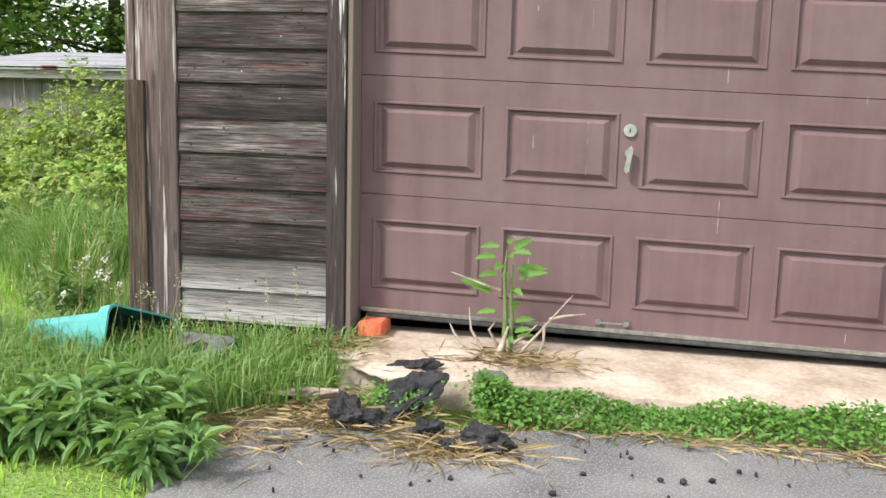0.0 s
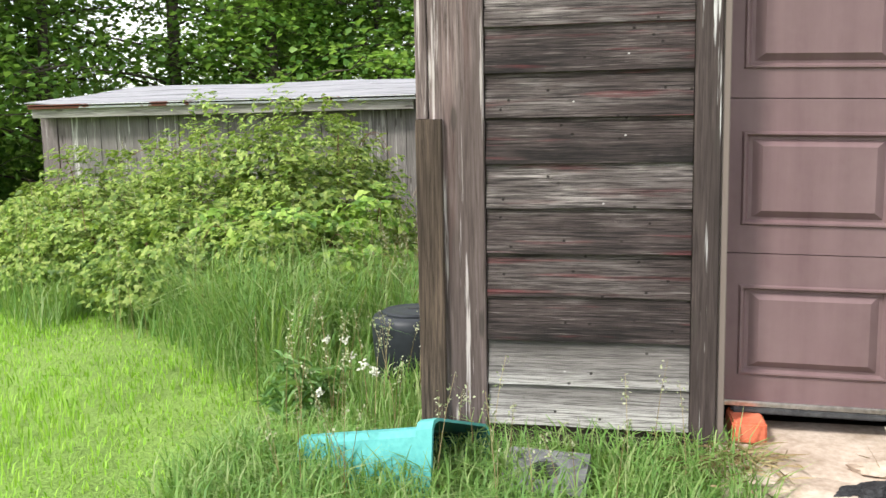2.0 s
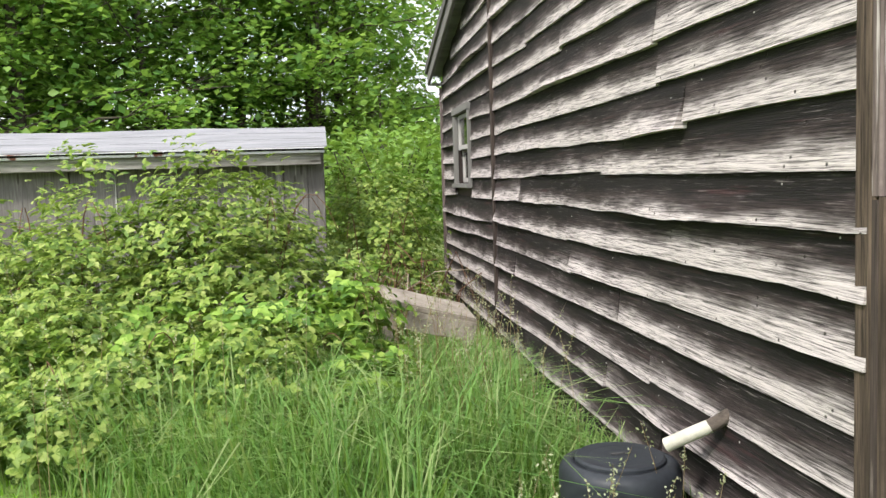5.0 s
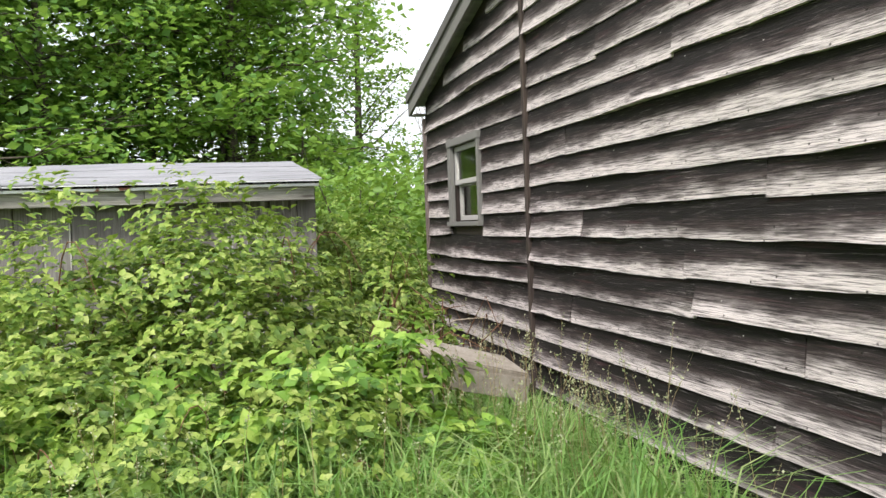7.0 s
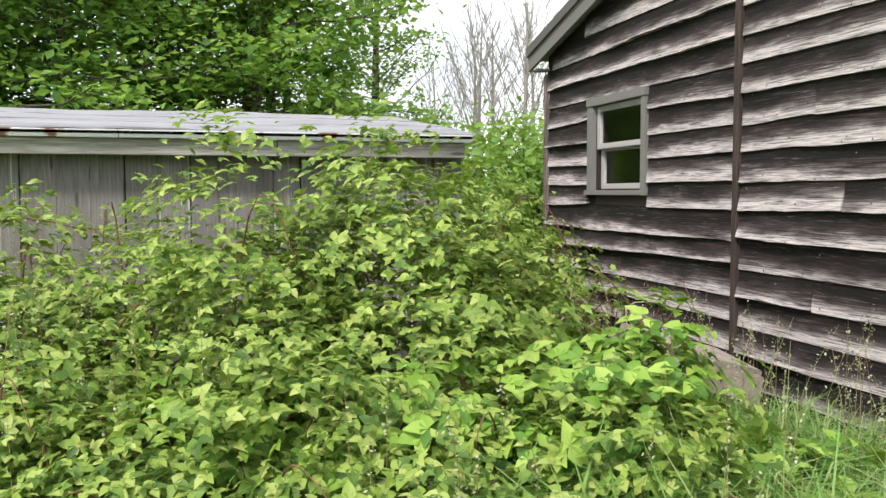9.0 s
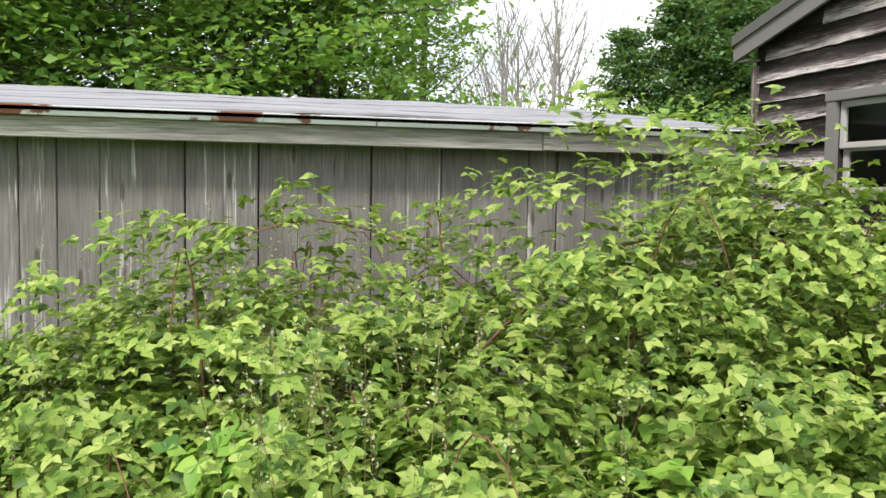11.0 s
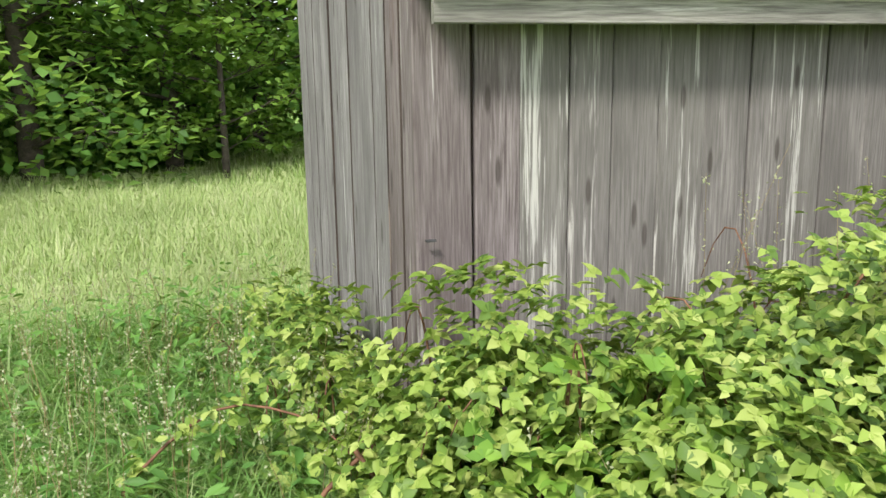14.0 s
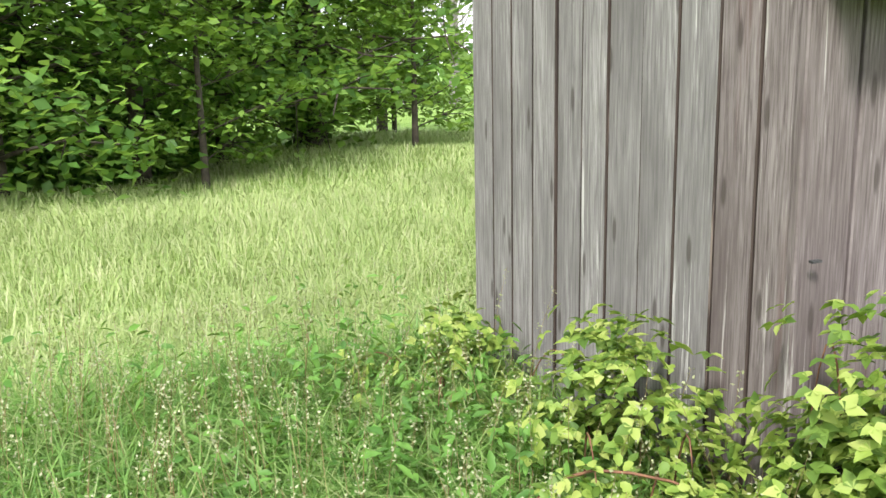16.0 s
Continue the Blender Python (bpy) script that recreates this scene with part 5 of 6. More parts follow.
def tree_parts(rng, height, spread, clear, limbs, clumps, per, leaf, shape, droop=0.0, straight=False, twig=1.0):
    """Wood and leaves of one tree: tapered trunk, limbs, twigs, and flat sprays of leaves along them."""
    bend = rng.normal(0, 0.25, 2)
    trunk = np.array([(bend[0] * t * t, bend[1] * t * t, height * 0.93 * t) for t in np.linspace(0, 1, 9)])
    r0 = height * 0.013
    tubes = [tube_arrays(trunk, r0 * (1.12 - np.linspace(0, 1, 9)) ** 0.9 + 0.01, 8)]
    centres = []
    for k in range(limbs):
        t = clear + (0.97 - clear) * (k + rng.uniform(0, 1)) / limbs
        base = np.array([bend[0] * t * t, bend[1] * t * t, height * 0.93 * t])
        rel = (t - clear) / (1 - clear)
        reach = spread * (1 - rel) ** 0.6 * rng.uniform(0.7, 1.1) if straight else spread * (1.0 - 0.75 * rel ** 1.6) * rng.uniform(0.6, 1.1)
        a = k * 2.4 + rng.uniform(-0.5, 0.5)
        rise = (0.12 if straight else rng.uniform(0.15, 0.6)) * reach * (1 - droop)
        pts = []
        for s in np.linspace(0, 1, 6):
            w = rng.normal(0, 0.05, 3) * reach * s * 0.6
            pts.append(base + (reach * s * math.cos(a), reach * s * math.sin(a), rise * s - droop * reach * 0.5 * s * s) + w)
        pts = np.array(pts)
        tubes.append(tube_arrays(pts, np.linspace(r0 * 0.26 * (1.1 - t * 0.7), 0.012 * twig, 6), 5))
        for _ in range(clumps):
            s = rng.uniform(0.25, 1.0)
            q = pts[0] + (pts[-1] - pts[0]) * s + (0, 0, rise * 0.1)
            q = q + rng.normal(0, 1, 3) * (reach * 0.2, reach * 0.2, reach * 0.11)
            tubes.append(tube_arrays([pts[min(5, int(s * 5))], (pts[min(5, int(s * 5))] + q) / 2 + (0, 0, 0.05), q], (0.014 * twig, 0.01 * twig, 0.004 * twig), 3))
            centres.append((q, reach))
    v, f = join_arrays(tubes)
    wood = mesh_np("trunk", v, f, None, True)
    c = np.array([q for q, _ in centres])
    n = len(c) * per
    k = np.repeat(np.arange(len(c)), per)
    flat = spread * 0.115
    p = c[k] + rng.normal(0, 1, (n, 3)) * (flat, flat, flat * 0.36)
    nrm = rng.normal(0, 0.45, (n, 3)) + (0, 0, 1)
    v, f = leaves(p, nrm, rng.uniform(0, 6.28, n), rng.uniform(*leaf, n), shape)
    crown = mesh_np("crown", v, f)
    return wood, crown


def make_tree(wood, crown, material, label, group, bark=None):
    ob = thing("tree", label, "tree", group=group)
    part("trunk", wood, bark or BARK, ob)
    part("crown", crown, material, ob)
    return ob


def grow_trees():
    rng = np.random.default_rng(61)
    kinds = []
    for k in range(4):
        wood, crown = tree_parts(rng, (11, 13, 12, 14)[k], (4.2, 4.8, 3.8, 4.6)[k], 0.05, 28, 7, 48, (0.14, 0.25), LOZENGE, 0.3)
        kinds.append(make_tree(wood, crown, LEAF_TREE if k % 4 != 3 else LEAF_LIGHT, "tall leafy green maple at the wood's edge", "trees along the wood's edge"))
    spots = []
    line = WOOD
    for row, (back, step) in enumerate(((0.0, 3.0), (4.0, 3.6), (9.0, 7.0))):
        for (xa, ya), (xb, yb) in zip(line[:-1], line[1:]):
            d = math.hypot(xb - xa, yb - ya)
            for s in np.arange(rng.uniform(0, step), d, step):
                x, y = xa + (xb - xa) * s / d, ya + (yb - ya) * s / d
                nx, ny = -(yb - ya) / d, (xb - xa) / d
                o = back + rng.uniform(-0.8, 0.8)
                spots.append((x + nx * o, y + ny * o, row))
    used = set()
    for k, (x, y, row) in enumerate(spots):
        j = int(rng.integers(0, 3)) if rng.random() < 0.82 else 3
        size = rng.uniform(0.85, 1.2)
        m = pose(x, y, float(land(x, y)) - 0.05, 0, 0, rng.uniform(0, 360)) @ Matrix.Diagonal((size, size, size * rng.uniform(0.9, 1.1), 1))
        if j not in used:
            kinds[j].matrix_basis = m
            used.add(j)
        else:
            made = copy_thing(kinds[j], m)
            made.matrix_basis = m
    for x, y, s in ((-1.6, 22.5, 0.6), (-0.2, 25.5, 0.7)):
        m = pose(x, y, float(land(x, y)) - 0.05, 0, 0, x * 80) @ Matrix.Scale(s, 4)
        copy_thing(kinds[3], m).matrix_basis = m
    # young light saplings at the edge of the wood
    wood, crown = tree_parts(rng, 4.5, 1.8, 0.12, 14, 6, 26, (0.1, 0.19), LOZENGE, 0.1)
    young = make_tree(wood, crown, LEAF_LIGHT, "young light green tree before the dark wood", "young trees")
    first = True
    for x, y, s in ((-4.6, 17.8, 0.9), (0.2, 20.5, 1.0), (-13.5, 14.4, 0.9), (2.4, 27.0, 1.1)):
        m = pose(x, y, float(land(x, y)) - 0.05, 0, 0, x * 70) @ Matrix.Scale(s, 4)
        if first:
            young.matrix_basis = m
            first = False
        else:
            copy_thing(young, m).matrix_basis = m
    # an airy tree at the end of the wood, dark conifers and far bare trees beyond the gap
    wood, crown = tree_parts(rng, 13, 2.6, 0.16, 34, 8, 22, (0.12, 0.2), LOZENGE, -0.5)
    airy = make_tree(wood, crown, LEAF_LIGHT, "thin airy tree against the sky", "trees along the wood's edge")
    airy.matrix_basis = pose(3.2, 30, float(land(3.2, 30)) - 0.05)
    wood, crown = tree_parts(rng, 13, 3.6, 0.08, 44, 8, 40, (0.16, 0.32), LOZENGE, 0.35, True)
    pine = make_tree(wood, crown, LEAF_PINE, "broad dark green conifer behind the garage", "conifers behind the garage")
    first = True
    for x, y, s in ((12.6, 33, 0.72), (13.9, 31.5, 0.8), (15.6, 30.5, 0.85), (18.2, 31, 0.95), (20.5, 32, 1.1), (23, 33, 1.15), (26, 33, 1.2), (29, 31, 1.2), (19, 38, 1.1), (24, 39, 1.2), (32, 34, 1.2), (15, 25, 0.5), (17.5, 25.5, 0.6), (20, 26, 0.7)):
        m = pose(x, y, float(land(x, y)) - 0.05, 0, 0, x * 33) @ Matrix.Scale(s, 4)
        if first:
            pine.matrix_basis = m
            first = False
        else:
            copy_thing(pine, m).matrix_basis = m
    wood, crown = tree_parts(rng, 15, 4.2, 0.22, 26, 6, 1, (0.1, 0.15), DIAMOND, -1.6, False, 2.2)
    bare = make_tree(wood, crown, LEAF_LIGHT, "tall bare grey tree far off", "far bare trees", BARE_BARK)
    first = True
    for x, y, s in ((20.4, 60, 1.15), (17.0, 61, 0.95), (22.8, 64, 1.05), (18.8, 66, 1.1), (14.8, 64, 0.85), (21.5, 70, 1.15)):
        m = pose(x, y, float(land(x, y)) - 0.05, 0, 0, x * 50) @ Matrix.Scale(s, 4)
        if first:
            bare.matrix_basis = m
            first = False
        else:
            copy_thing(bare, m).matrix_basis = m


grow_trees()


def undergrowth():
    """Dark brush between the trunks of the wood."""
    rng = np.random.default_rng(66)
    items = []
    line = WOOD
    for (xa, ya), (xb, yb) in zip(line[:-1], line[1:]):
        d = math.hypot(xb - xa, yb - ya)
        n = int(d * 1500)
        s, o = rng.uniform(0, 1, n), 0.8 + 11 * rng.uniform(0, 1, n)
        x, y = xa + (xb - xa) * s - (yb - ya) / d * o, ya + (yb - ya) * s + (xb - xa) / d * o
        z = land(x, y) + np.abs(rng.normal(0, 1, n)) * (0.6 + 0.16 * o) * (0.7 + 0.4 * np.sin(x * 1.7) * np.cos(y * 1.3))
        items.append(leaves(np.stack([x, y, z], 1), rng.normal(0, 0.7, (n, 3)) + (0.1, -0.4, 0.7), rng.uniform(0, 6.28, n), rng.uniform(0.1, 0.21, n), LOZENGE))
    v, f = join_arrays(items)
    tagged(new("undergrowth", mesh_np("undergrowth", v, f, LEAF_TREE)), "dark green brush under the trees", "undergrowth", kind="stuff")


undergrowth()


def far_woods():
    """Low far woods that close the horizon."""
    rng = np.random.default_rng(71)
    items = []
    for k in range(220):
        a = rng.uniform(-3.14, 3.14)
        d = rng.uniform(75, 110)
        x, y = d * math.sin(a), d * math.cos(a)
        h = rng.uniform(4, 8)
        n = 120
        p = np.array([[x, y, float(land(x, y)) + h * 0.5]]) + rng.normal(0, 1, (n, 3)) * (3.2, 3.2, h * 0.25)
        items.append(leaves(p, rng.normal(0, 0.6, (n, 3)) + (0, -0.3, 0.6), rng.uniform(0, 6.28, n), rng.uniform(0.8, 1.6, n), LOZENGE))
    v, f = join_arrays(items)
    tagged(new("far_woods", mesh_np("far_woods", v, f, LEAF_TREE)), "far hazy line of green woods", "woods", kind="stuff")


far_woods()


# ---- small things before the garage door ----
def lump_mesh(rng, rx, ry, rz, rough=0.22, detail=3):
    """An uneven broken lump, flattened below."""
    bm = bmesh.new()
    bmesh.ops.create_icosphere(bm, subdivisions=detail, radius=1.0)
    seed = Vector(rng.uniform(-50, 50, 3))
    for v in bm.verts:
        d = 1 + rough * noise.noise(v.co * 1.6 + seed) * 1.8 + rough * 0.7 * noise.noise(v.co * 4.5 + seed)
        v.co = Vector((v.co.x * rx * d, v.co.y * ry * d, max(v.co.z * rz * d, -rz * 0.55)))
    return bm


def asphalt_chunks():
    rng = np.random.default_rng(81)
    for x, y, z, rx, ry, rz, tilt, turn in ((1.37, -0.62, -0.045, 0.095, 0.15, 0.035, 14, -18), (1.2, -0.86, -0.06, 0.05, 0.045, 0.045, 0, 20), (1.17, -0.77, -0.06, 0.05, 0.05, 0.04, 0, 70),
                                            (1.3, -0.86, -0.07, 0.045, 0.035, 0.035, 0, 10), (1.49, -0.9, -0.07, 0.05, 0.04, 0.035, 0, 40), (1.7, -0.96, -0.065, 0.08, 0.05, 0.04, 0, -28),
                                            (1.57, -1.0, -0.085, 0.03, 0.03, 0.022, 0, 60), (1.34, -0.36, -0.02, 0.1, 0.045, 0.03, 5, 35)):
        ob = part("asphalt_chunk", lump_mesh(rng, rx, ry, rz, 0.36, 4), CHUNK, None)
        ob.matrix_basis = pose(x, y, z, tilt, 0, turn)
        for p in ob.data.polygons:
            p.use_smooth = False
        tagged(ob, "broken black lump of asphalt on the driveway edge", "asphalt lump", "broken asphalt lumps")
    for x, y, z, rx, ry, rz, turn in ((1.24, -0.36, -0.03, 0.17, 0.1, 0.03, -20), (1.65, -0.4, -0.03, 0.07, 0.05, 0.03, 15), (1.06, -0.24, -0.02, 0.16, 0.08, 0.025, 5), (1.46, -0.18, -0.005, 0.12, 0.05, 0.028, -6)):
        ob = part("stone", lump_mesh(rng, rx, ry, rz, 0.14), CONCRETE if x != 1.65 else GREY_BLOCK, None)
        ob.matrix_basis = pose(x, y, z, 3, 0, turn)
        tagged(ob, "flat broken slab of pale concrete by the sill", "stone", "broken concrete slabs")
    items = []
    for _ in range(90):
        x, y = rng.uniform(0.95, 3.6), rng.uniform(-1.9, -0.75)
        bm = lump_mesh(rng, *rng.uniform(0.004, 0.013, 3), 0.2, 1)
        v = np.array([vert.co[:] for vert in bm.verts]) + (x, y, -0.094)
        f = np.array([[k.index for k in face.verts] for face in bm.faces])
        bm.free()
        items.append((v, f))
    v, f = join_arrays(items)
    tagged(new("gravel", mesh_np("gravel", v, f, CHUNK)), "small dark crumbs of asphalt", "gravel", kind="stuff")


asphalt_chunks()


def sapling():
    rng = np.random.default_rng(82)
    ob = thing("weed_sapling", "cut-back green sapling sprouting before the garage door", "plant", (1.665, -0.1, -0.012))
    stems = [tube_arrays([(0, 0, -0.01), (0.006, 0.005, 0.16), (-0.004, 0, 0.33), (0.004, -0.004, 0.44)], (0.012, 0.01, 0.007, 0.004), 9),
             tube_arrays([(0.03, 0.01, -0.01), (0.032, 0.0, 0.16), (0.026, -0.01, 0.29), (0.03, -0.02, 0.38)], (0.01, 0.009, 0.007, 0.005), 9)]
    v, f = join_arrays(stems)
    part("stem", mesh_np("stem", v, f, None, True), STEM, ob, "thick pale green stem")
    specs = [(0.0, 0.46, 0.1, 40), (0.01, 0.47, 0.09, 160), (0.02, 0.44, 0.1, 280), (-0.02, 0.43, 0.09, 200), (-0.05, 0.28, 0.13, 195), (0.03, 0.37, 0.12, 20), (0.05, 0.34, 0.11, 350),
             (0.0, 0.2, 0.08, 180), (0.04, 0.12, 0.08, 330), (0.06, 0.09, 0.07, 20), (0.02, 0.33, 0.09, 100), (-0.02, 0.36, 0.09, 220), (0.03, 0.21, 0.07, 60), (0.0, 0.48, 0.08, 80), (0.0, 0.45, 0.09, 330), (0.01, 0.4, 0.09, 250), (0.05, 0.3, 0.08, 300), (0.03, 0.16, 0.08, 10), (0.05, 0.1, 0.08, 280)]
    for x, z, s, a in specs:
        t = radians(a)
        start = np.array([[x * 0.4, 0, z - 0.02]])
        heading = np.array([math.cos(t), math.sin(t) * 0.7, 0.0])
        p = start + heading * 0.035
        tv, tf = TOOTHED
        tv = tv * (1.15, 0.42, 1.6)
        up = np.array([0, 0, 1.0])
        fwd = heading * 0.92 + up * rng.uniform(-0.15, 0.45)
        nrm = up * 0.62 + np.array([rng.normal(0, 0.2), -0.75, 0])
        side = np.cross(nrm, fwd)
        side /= np.linalg.norm(side)
        v = p + s * (tv[:, :1] * fwd + tv[:, 1:2] * side * 1.1 + tv[:, 2:] * nrm)
        leaf = part("leaf", mesh_np("leaf", v, tf, None, True), LEAF_WEED, ob)
    twigs = (((-0.02, 0, 0.27), (-0.1, -0.03, 0.3), (-0.22, -0.05, 0.345)), ((0.06, -0.03, 0.0), (0.16, -0.08, 0.13), (0.28, -0.12, 0.29)), ((0.19, -0.09, 0.18), (0.26, -0.1, 0.2), (0.33, -0.1, 0.21)),
             ((0.17, -0.08, 0.15), (0.17, -0.09, 0.09), (0.15, -0.1, 0.03)), ((-0.03, -0.05, 0.0), (-0.1, -0.06, 0.03), (-0.2, -0.05, 0.05)), ((-0.08, -0.06, 0.03), (-0.13, -0.05, 0.11), (-0.14, -0.05, 0.2)),
             ((-0.17, -0.05, 0.05), (-0.2, -0.05, 0.09), (-0.22, -0.05, 0.13)), ((-0.03, -0.1, -0.02), (0.0, -0.06, 0.05), (0.02, -0.01, 0.12)), ((0.05, 0.0, 0.05), (0.1, -0.03, 0.1), (0.14, -0.03, 0.14)),
             ((-0.02, 0.02, 0.02), (-0.06, 0.0, 0.1), (-0.02, -0.01, 0.16)), ((0.02, -0.1, -0.01), (0.08, -0.12, 0.0), (0.13, -0.15, 0.01)))
    for k, pts in enumerate(twigs):
        r = 0.017 if k == 7 else 0.0075
        v, f = tube_arrays(np.array(pts), (r, r * 0.75, r * 0.3), 6)
        part("dry_twig", mesh_np("dry_twig", v, f, None, True), DRY_WOOD, ob, "broken bleached twig")


sapling()


def clover_strip():
    rng = np.random.default_rng(83)
    n = 15000
    x = rng.uniform(1.62, 4.2, n)
    off = rng.normal(0, 0.075, n)
    y = -0.55 - 0.02 * (x - 1.6) + 0.03 * np.sin(x * 5) + off
    extra = rng.random(n) < 0.14
    x = np.where(extra, rng.normal(1.33, 0.05, n), x)
    y = np.where(extra, rng.normal(-0.62, 0.05, n), y)
    sel = rng.random(n) < 0.08
    x = np.where(sel, rng.normal(1.66, 0.035, n), x)
    y = np.where(sel, rng.normal(-0.52, 0.04, n), y)
    h = 0.1 * np.exp(-(off / 0.1) ** 2) * (0.7 + 0.5 * np.sin(x * 9) * np.cos(x * 4.1)) + 0.03
    z = -0.11 + h * rng.uniform(0.15, 1.0, n)
    p = np.stack([x, y, z], 1)
    v, f = leaves(p, rng.normal(0, 0.45, (n, 3)) + (0, -0.25, 1), rng.uniform(0, 6.28, n), rng.uniform(0.012, 0.026, n), OVATE)
    tagged(new("clover", mesh_np("clover", v, f, LEAF_WEED)), "low strip of bright green clover-like weeds", "weeds", kind="stuff")


clover_strip()


def thistle_patch():
    """Spiky weeds: many short stems with narrow toothed leaves."""
    rng = np.random.default_rng(84)
    for cx, cy, r, h, stems in ((0.55, -1.14, 0.22, 0.22, 34), (0.74, -1.32, 0.14, 0.17, 16), (0.3, -1.28, 0.2, 0.22, 24), (-0.62, 0.35, 0.16, 0.3, 9)):
        ob = thing("thistle_clump", "clump of spiky grey-green thistle weeds", "weed", (cx, cy, float(land(cx, cy))), "thistle weeds")
        ps, ns, spins, sizes, tubes = [], [], [], [], []
        for _ in range(stems):
            a, d = rng.uniform(0, 6.28), r * math.sqrt(rng.uniform(0, 1))
            x, y, hh = d * math.cos(a), d * math.sin(a), h * rng.uniform(0.55, 1.0)
            lx, ly = rng.normal(0, 0.03, 2)
            tubes.append(tube_arrays([(x, y, -0.01), (x + lx, y + ly, hh * 0.6), (x + lx * 1.5, y + ly * 1.5, hh)], (0.003, 0.0025, 0.0015), 4))
            for k in range(20):
                t = rng.uniform(0.25, 1.0)
                ps.append((x + lx * t, y + ly * t, hh * t))
                b = rng.uniform(0, 6.28)
                ns.append((0.6 * math.cos(b), 0.6 * math.sin(b), 1.0))
                spins.append(rng.uniform(0, 6.28))
                sizes.append(rng.uniform(0.05, 0.1))
        narrow = (TOOTHED[0] * (1, 0.34, 1.8), TOOTHED[1])
        v, f = leaves(np.array(ps), np.array(ns), np.array(spins), np.array(sizes), narrow)
        part("foliage", mesh_np("foliage", v, f, LEAF_THISTLE), None, ob)
        v, f = join_arrays(tubes)
        part("stem", mesh_np("stem", v, f, STEM), None, ob)


thistle_patch()


def dead_straw():
    rng = np.random.default_rng(85)
    xs, ys = [], []
    for cx, cy, sx, sy, n in ((1.1, -0.74, 0.14, 0.1, 800), (1.55, -1.0, 0.16, 0.07, 420), (0.85, -1.0, 0.12, 0.12, 260), (2.6, -0.78, 0.5, 0.03, 260), (1.0, -0.2, 0.08, 0.08, 200), (1.75, -0.22, 0.12, 0.06, 220), (3.2, -0.85, 0.2, 0.05, 160)):
        xs.append(rng.normal(cx, sx, n))
        ys.append(rng.normal(cy, sy, n))
    x, y = np.concatenate(xs), np.concatenate(ys)
    n = len(x)
    z = np.where(y > -0.4, -0.01, -0.1) + rng.uniform(0, 0.025, n)
    a = rng.uniform(0, 6.28, n)
    length = rng.uniform(0.04, 0.16, n)
    d = np.stack([np.cos(a), np.sin(a), rng.uniform(-0.05, 0.18, n)], 1)
    s = np.stack([-np.sin(a), np.cos(a), np.zeros(n)], 1) * rng.uniform(0.0008, 0.002, n)[:, None]
    base = np.stack([x, y, z], 1)
    v = np.stack([base - s, base + s, base + d * length[:, None] * 0.6 + s + (0, 0, 0.006), base + d * length[:, None]], 1).reshape(-1, 3)
    f = (np.array([(0, 1, 2), (0, 2, 3)])[None] + (np.arange(n) * 4)[:, None, None]).reshape(-1, 3)
    tagged(new("dead_straw", mesh_np("dead_straw", v, f, STRAW)), "dry tan grass litter at the driveway edge", "straw", kind="stuff")
    # a torn fan of dry bark strips
    ob = thing("bark_pile", "pile of dry grey bark strips in the grass", "bark", (1.0, -0.66, -0.1))
    for k in range(16):
        t = k / 15
        a0 = radians(150 + 60 * t)
        pts = [(0.13, -0.06 * (t - 0.5), 0.01 + 0.004 * k), (0.13 + 0.14 * math.cos(a0), 0.1 * math.sin(a0) * 0.6 + 0.06 * (t - 0.5), 0.035 + 0.005 * (k % 5)), (0.13 + 0.3 * math.cos(a0), 0.2 * math.sin(a0) * 0.7, 0.008 + 0.003 * k)]
        v, f = tube_arrays(np.array(pts), (0.009, 0.012, 0.004), 5)
        part("strip", mesh_np("strip", v, f, None), DRY_WOOD, ob)
    for pts in ([(0.98, -1.06, -0.09), (1.05, -1.07, -0.085), (1.12, -1.05, -0.08)], [(1.05, -1.07, -0.085), (1.06, -1.11, -0.09), (1.04, -1.15, -0.09)], [(0.82, -1.2, -0.09), (0.86, -1.12, -0.085), (0.84, -1.02, -0.09)]):
        v, f = tube_arrays(np.array(pts), (0.005, 0.006, 0.003), 6)
        tagged(part("stick", mesh_np("stick", v, f, None, True), BARK, None), "thin dry stick lying on the asphalt", "stick", "sticks on the asphalt")


dead_straw()


def daisies():
    """White flower heads in the grass by the black bin."""
    rng = np.random.default_rng(86)
    for k in range(9):
        x, y = rng.uniform(-0.6, -0.08), rng.uniform(0.05, 0.7)
        h = rng.uniform(0.18, 0.32)
        z = float(land(x, y))
        ob = thing("wild_flower", "small white wild flower on a thin stem", "flower", (x, y, z), "white flowers by the bin")
        v, f = tube_arrays([(0, 0, 0), (0.01, 0.0, h * 0.5), (0.025, -0.01, h)], (0.002, 0.0018, 0.0014), 4)
        part("stem", mesh_np("stem", v, f), STEM, ob)
        n = 16
        p = np.array([[0.025, -0.01, h]]) + rng.normal(0, 0.007, (n, 3))
        v, f = leaves(p, rng.normal(0, 0.5, (n, 3)) + (0, -0.5, 0.7), rng.uniform(0, 6.28, n), rng.uniform(0.011, 0.019, n), OVATE)
        part("petals", mesh_np("petals", v, f, PETAL), None, ob)


daisies()


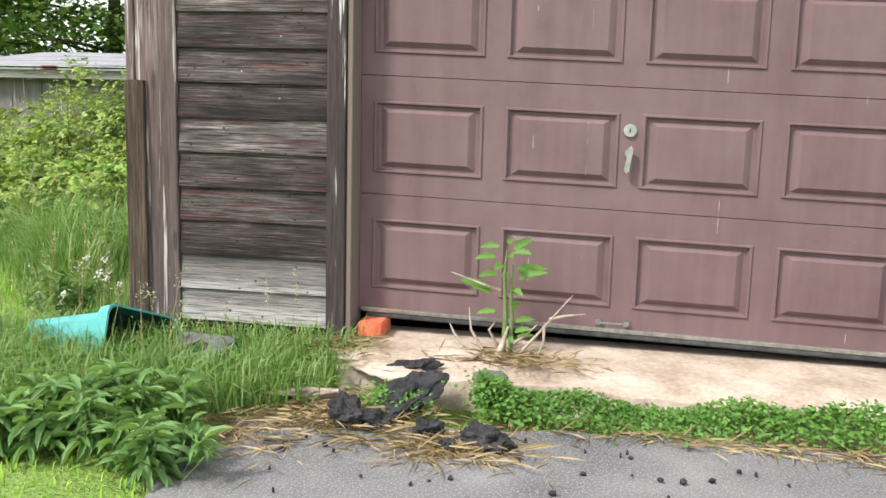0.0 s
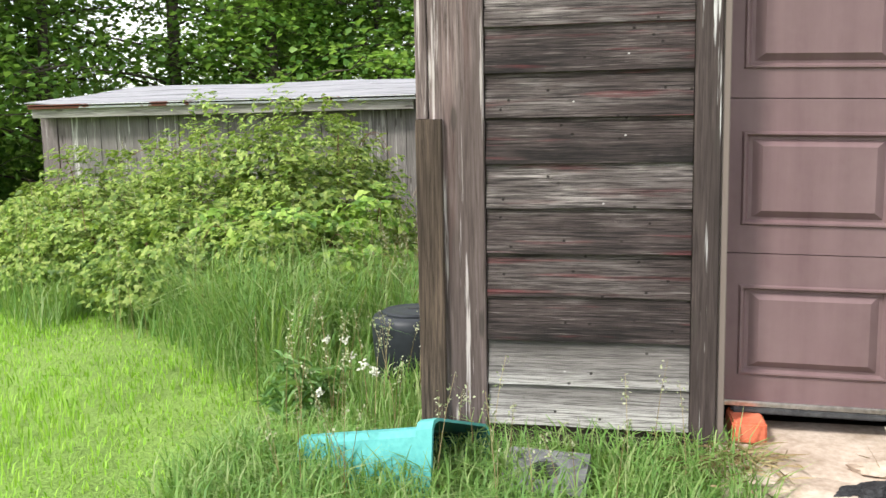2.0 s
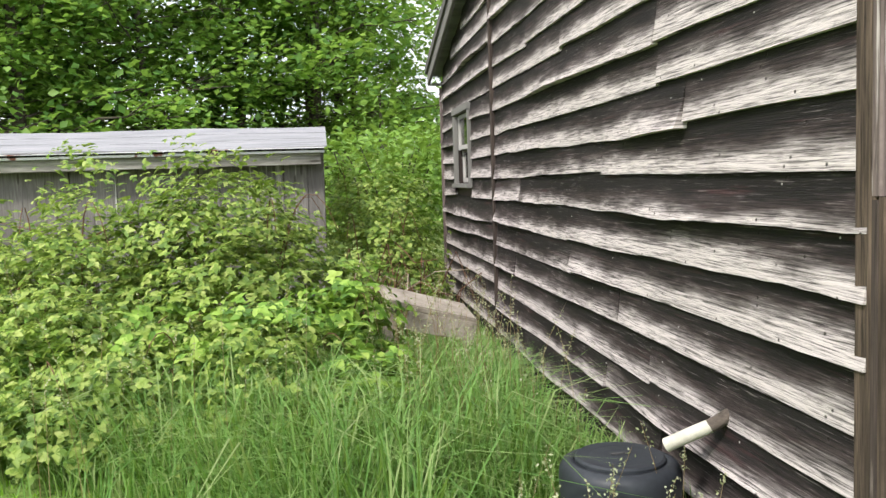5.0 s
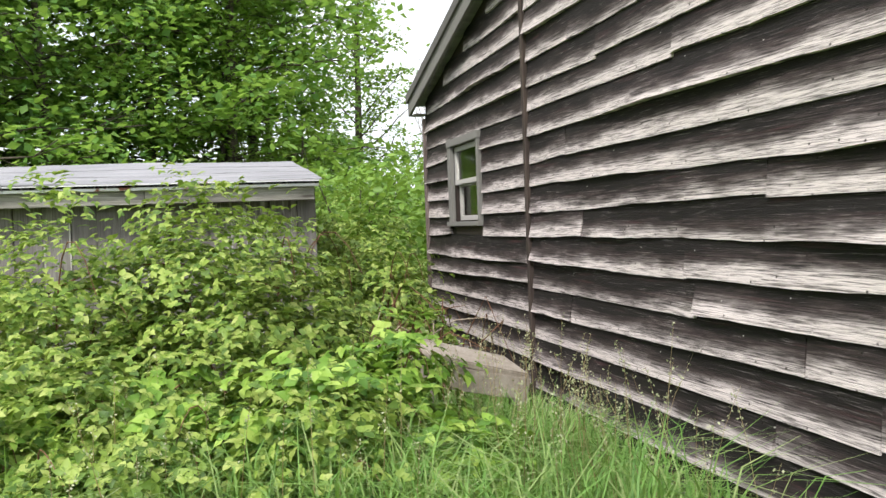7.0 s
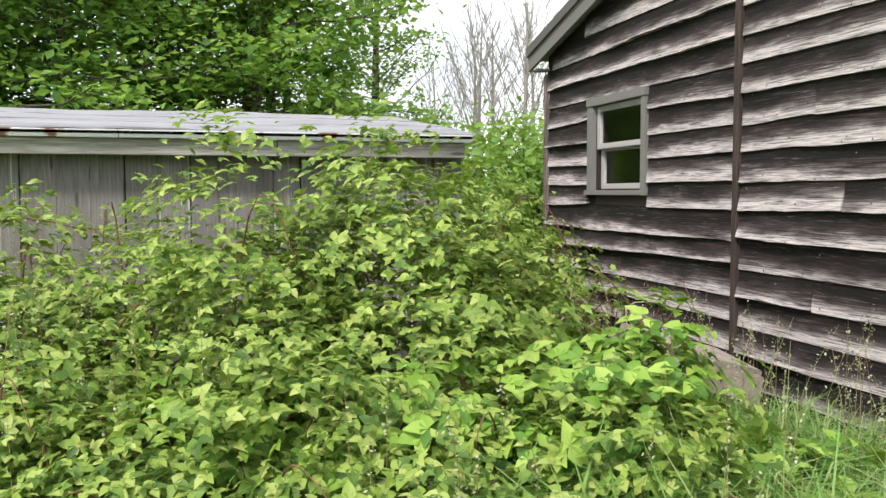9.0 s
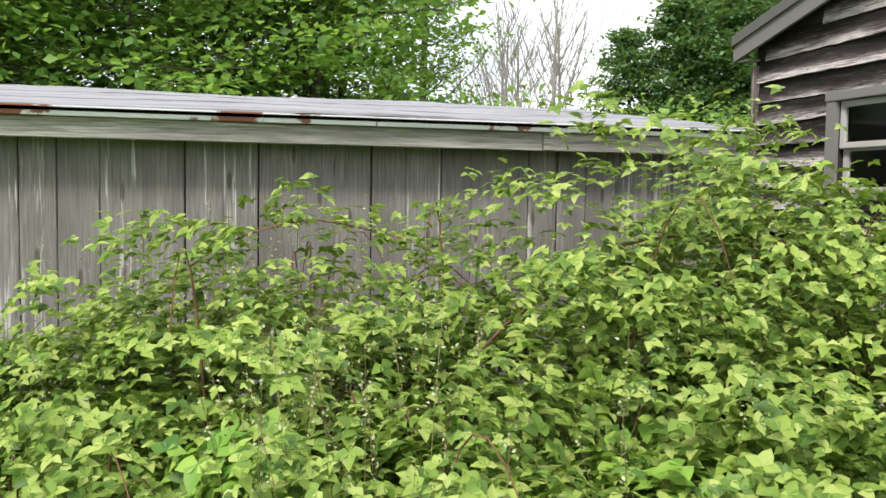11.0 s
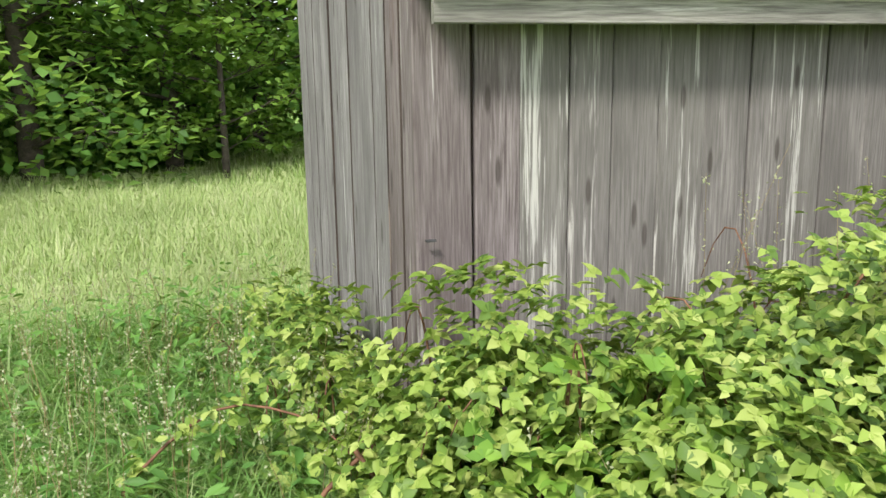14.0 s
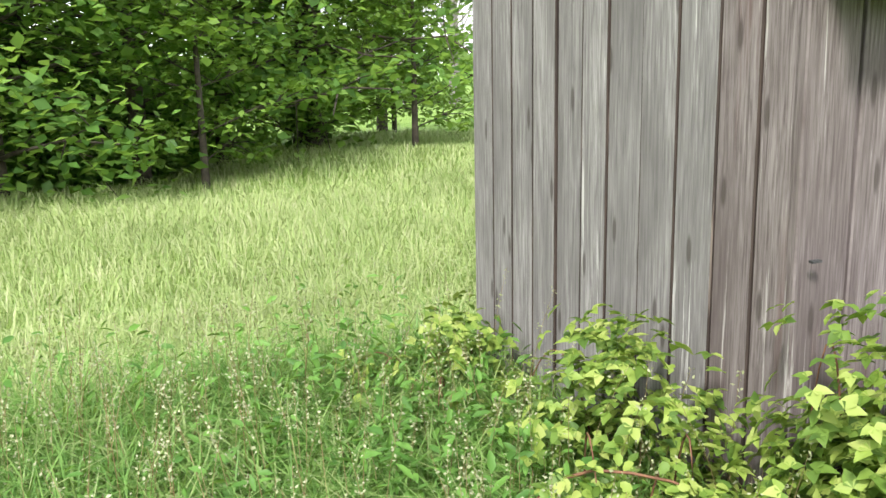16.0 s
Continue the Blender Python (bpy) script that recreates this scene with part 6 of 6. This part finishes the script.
def long_canes():
    """Arching reddish canes that stand free of the thicket."""
    rng = np.random.default_rng(87)
    for pts, r in (([(-6.45, 5.42, -0.3), (-6.15, 5.52, 0.04), (-5.9, 5.57, 0.17), (-5.65, 5.37, 0.14), (-5.5, 5.17, -0.05)], 0.006),
                   ([(-6.0, 4.95, -0.35), (-5.75, 5.1, 0.0), (-5.5, 5.15, 0.17), (-5.3, 5.05, 0.13), (-5.15, 4.85, -0.06)], 0.009),
                   ([(-5.6, 5.13, 0.13), (-5.51, 5.0, -0.01), (-5.45, 4.9, -0.25)], 0.008),
                   ([(-4.6, 4.7, -0.1), (-4.35, 4.75, 0.45), (-4.0, 4.7, 0.85), (-3.6, 4.6, 1.0), (-3.2, 4.5, 0.9)], 0.006),
                   ([(-3.1, 4.2, 0.2), (-2.9, 4.1, 0.75), (-2.5, 4.0, 0.95), (-2.0, 3.9, 0.95), (-1.6, 3.8, 0.8)], 0.007),
                   ([(-3.3, 4.0, 0.3), (-3.0, 3.9, 0.7), (-2.6, 3.85, 0.86), (-2.2, 3.8, 0.8)], 0.006),
                   ([(-0.85, 4.9, 0.3), (-0.75, 4.7, 0.75), (-0.6, 4.55, 0.6), (-0.45, 4.45, 0.35)], 0.006)):
        pts = np.array(pts)
        t = np.linspace(0, 1, len(pts))
        tt = np.linspace(0, 1, 14)
        fine = np.stack([np.interp(tt, t, pts[:, k]) for k in range(3)], 1)
        fine[1:-1] = (fine[:-2] + fine[1:-1] * 2 + fine[2:]) / 4
        ob = thing("bramble_cane", "long arching reddish bramble cane", "cane", tuple(fine[0]), "free bramble canes")
        v, f = tube_arrays(fine - fine[0], np.linspace(r, r * 0.45, 14), 6)
        part("cane", mesh_np("cane", v, f, None, True), CANE, ob)
        n = 60
        k = rng.integers(3, 14, n)
        p = fine[k] - fine[0] + rng.normal(0, 0.035, (n, 3))
        items = [leaves(p, rng.normal(0, 0.4, (n, 3)) + (0, -0.2, 1), rng.uniform(0, 6.28, n) * 0 + k * 2.0 + d, np.full(n, 0.045) * s, TOOTHED) for d, s in ((0, 1), (1.2, 0.8), (-1.2, 0.8))]
        v, f = join_arrays(items)
        part("foliage", mesh_np("foliage", v, f, LEAF_BRAMBLE), None, ob)


long_canes()


def dry_cane_heap():
    """Brown dead canes between the shed and the garage."""
    rng = np.random.default_rng(88)
    ob = thing("dead_cane_heap", "tangle of dry brown canes behind the bench", "brush heap", (-0.7, 4.75, -0.15), kind="")
    for _ in range(34):
        a = rng.normal(0, 0.25, 2)
        x0, y0 = rng.uniform(-0.4, 0.45), rng.uniform(-0.25, 0.35)
        h = rng.uniform(0.5, 0.95)
        pts = [(x0, y0, 0), (x0 + a[0] * 0.4, y0 + a[1] * 0.4, h * 0.6), (x0 + a[0], y0 + a[1], h * rng.uniform(0.75, 1.0)), (x0 + a[0] * 1.7, y0 + a[1] * 1.5, h * rng.uniform(0.4, 0.9))]
        pts = np.array(pts)
        pts[:, 0] = np.clip(pts[:, 0], -0.43, 0.66)
        v, f = tube_arrays(pts, (0.006, 0.005, 0.004, 0.002), 5)
        part("dry_cane", mesh_np("dry_cane", v, f, None, True), DRY_WOOD if rng.random() < 0.3 else CANE, ob)


dry_cane_heap()
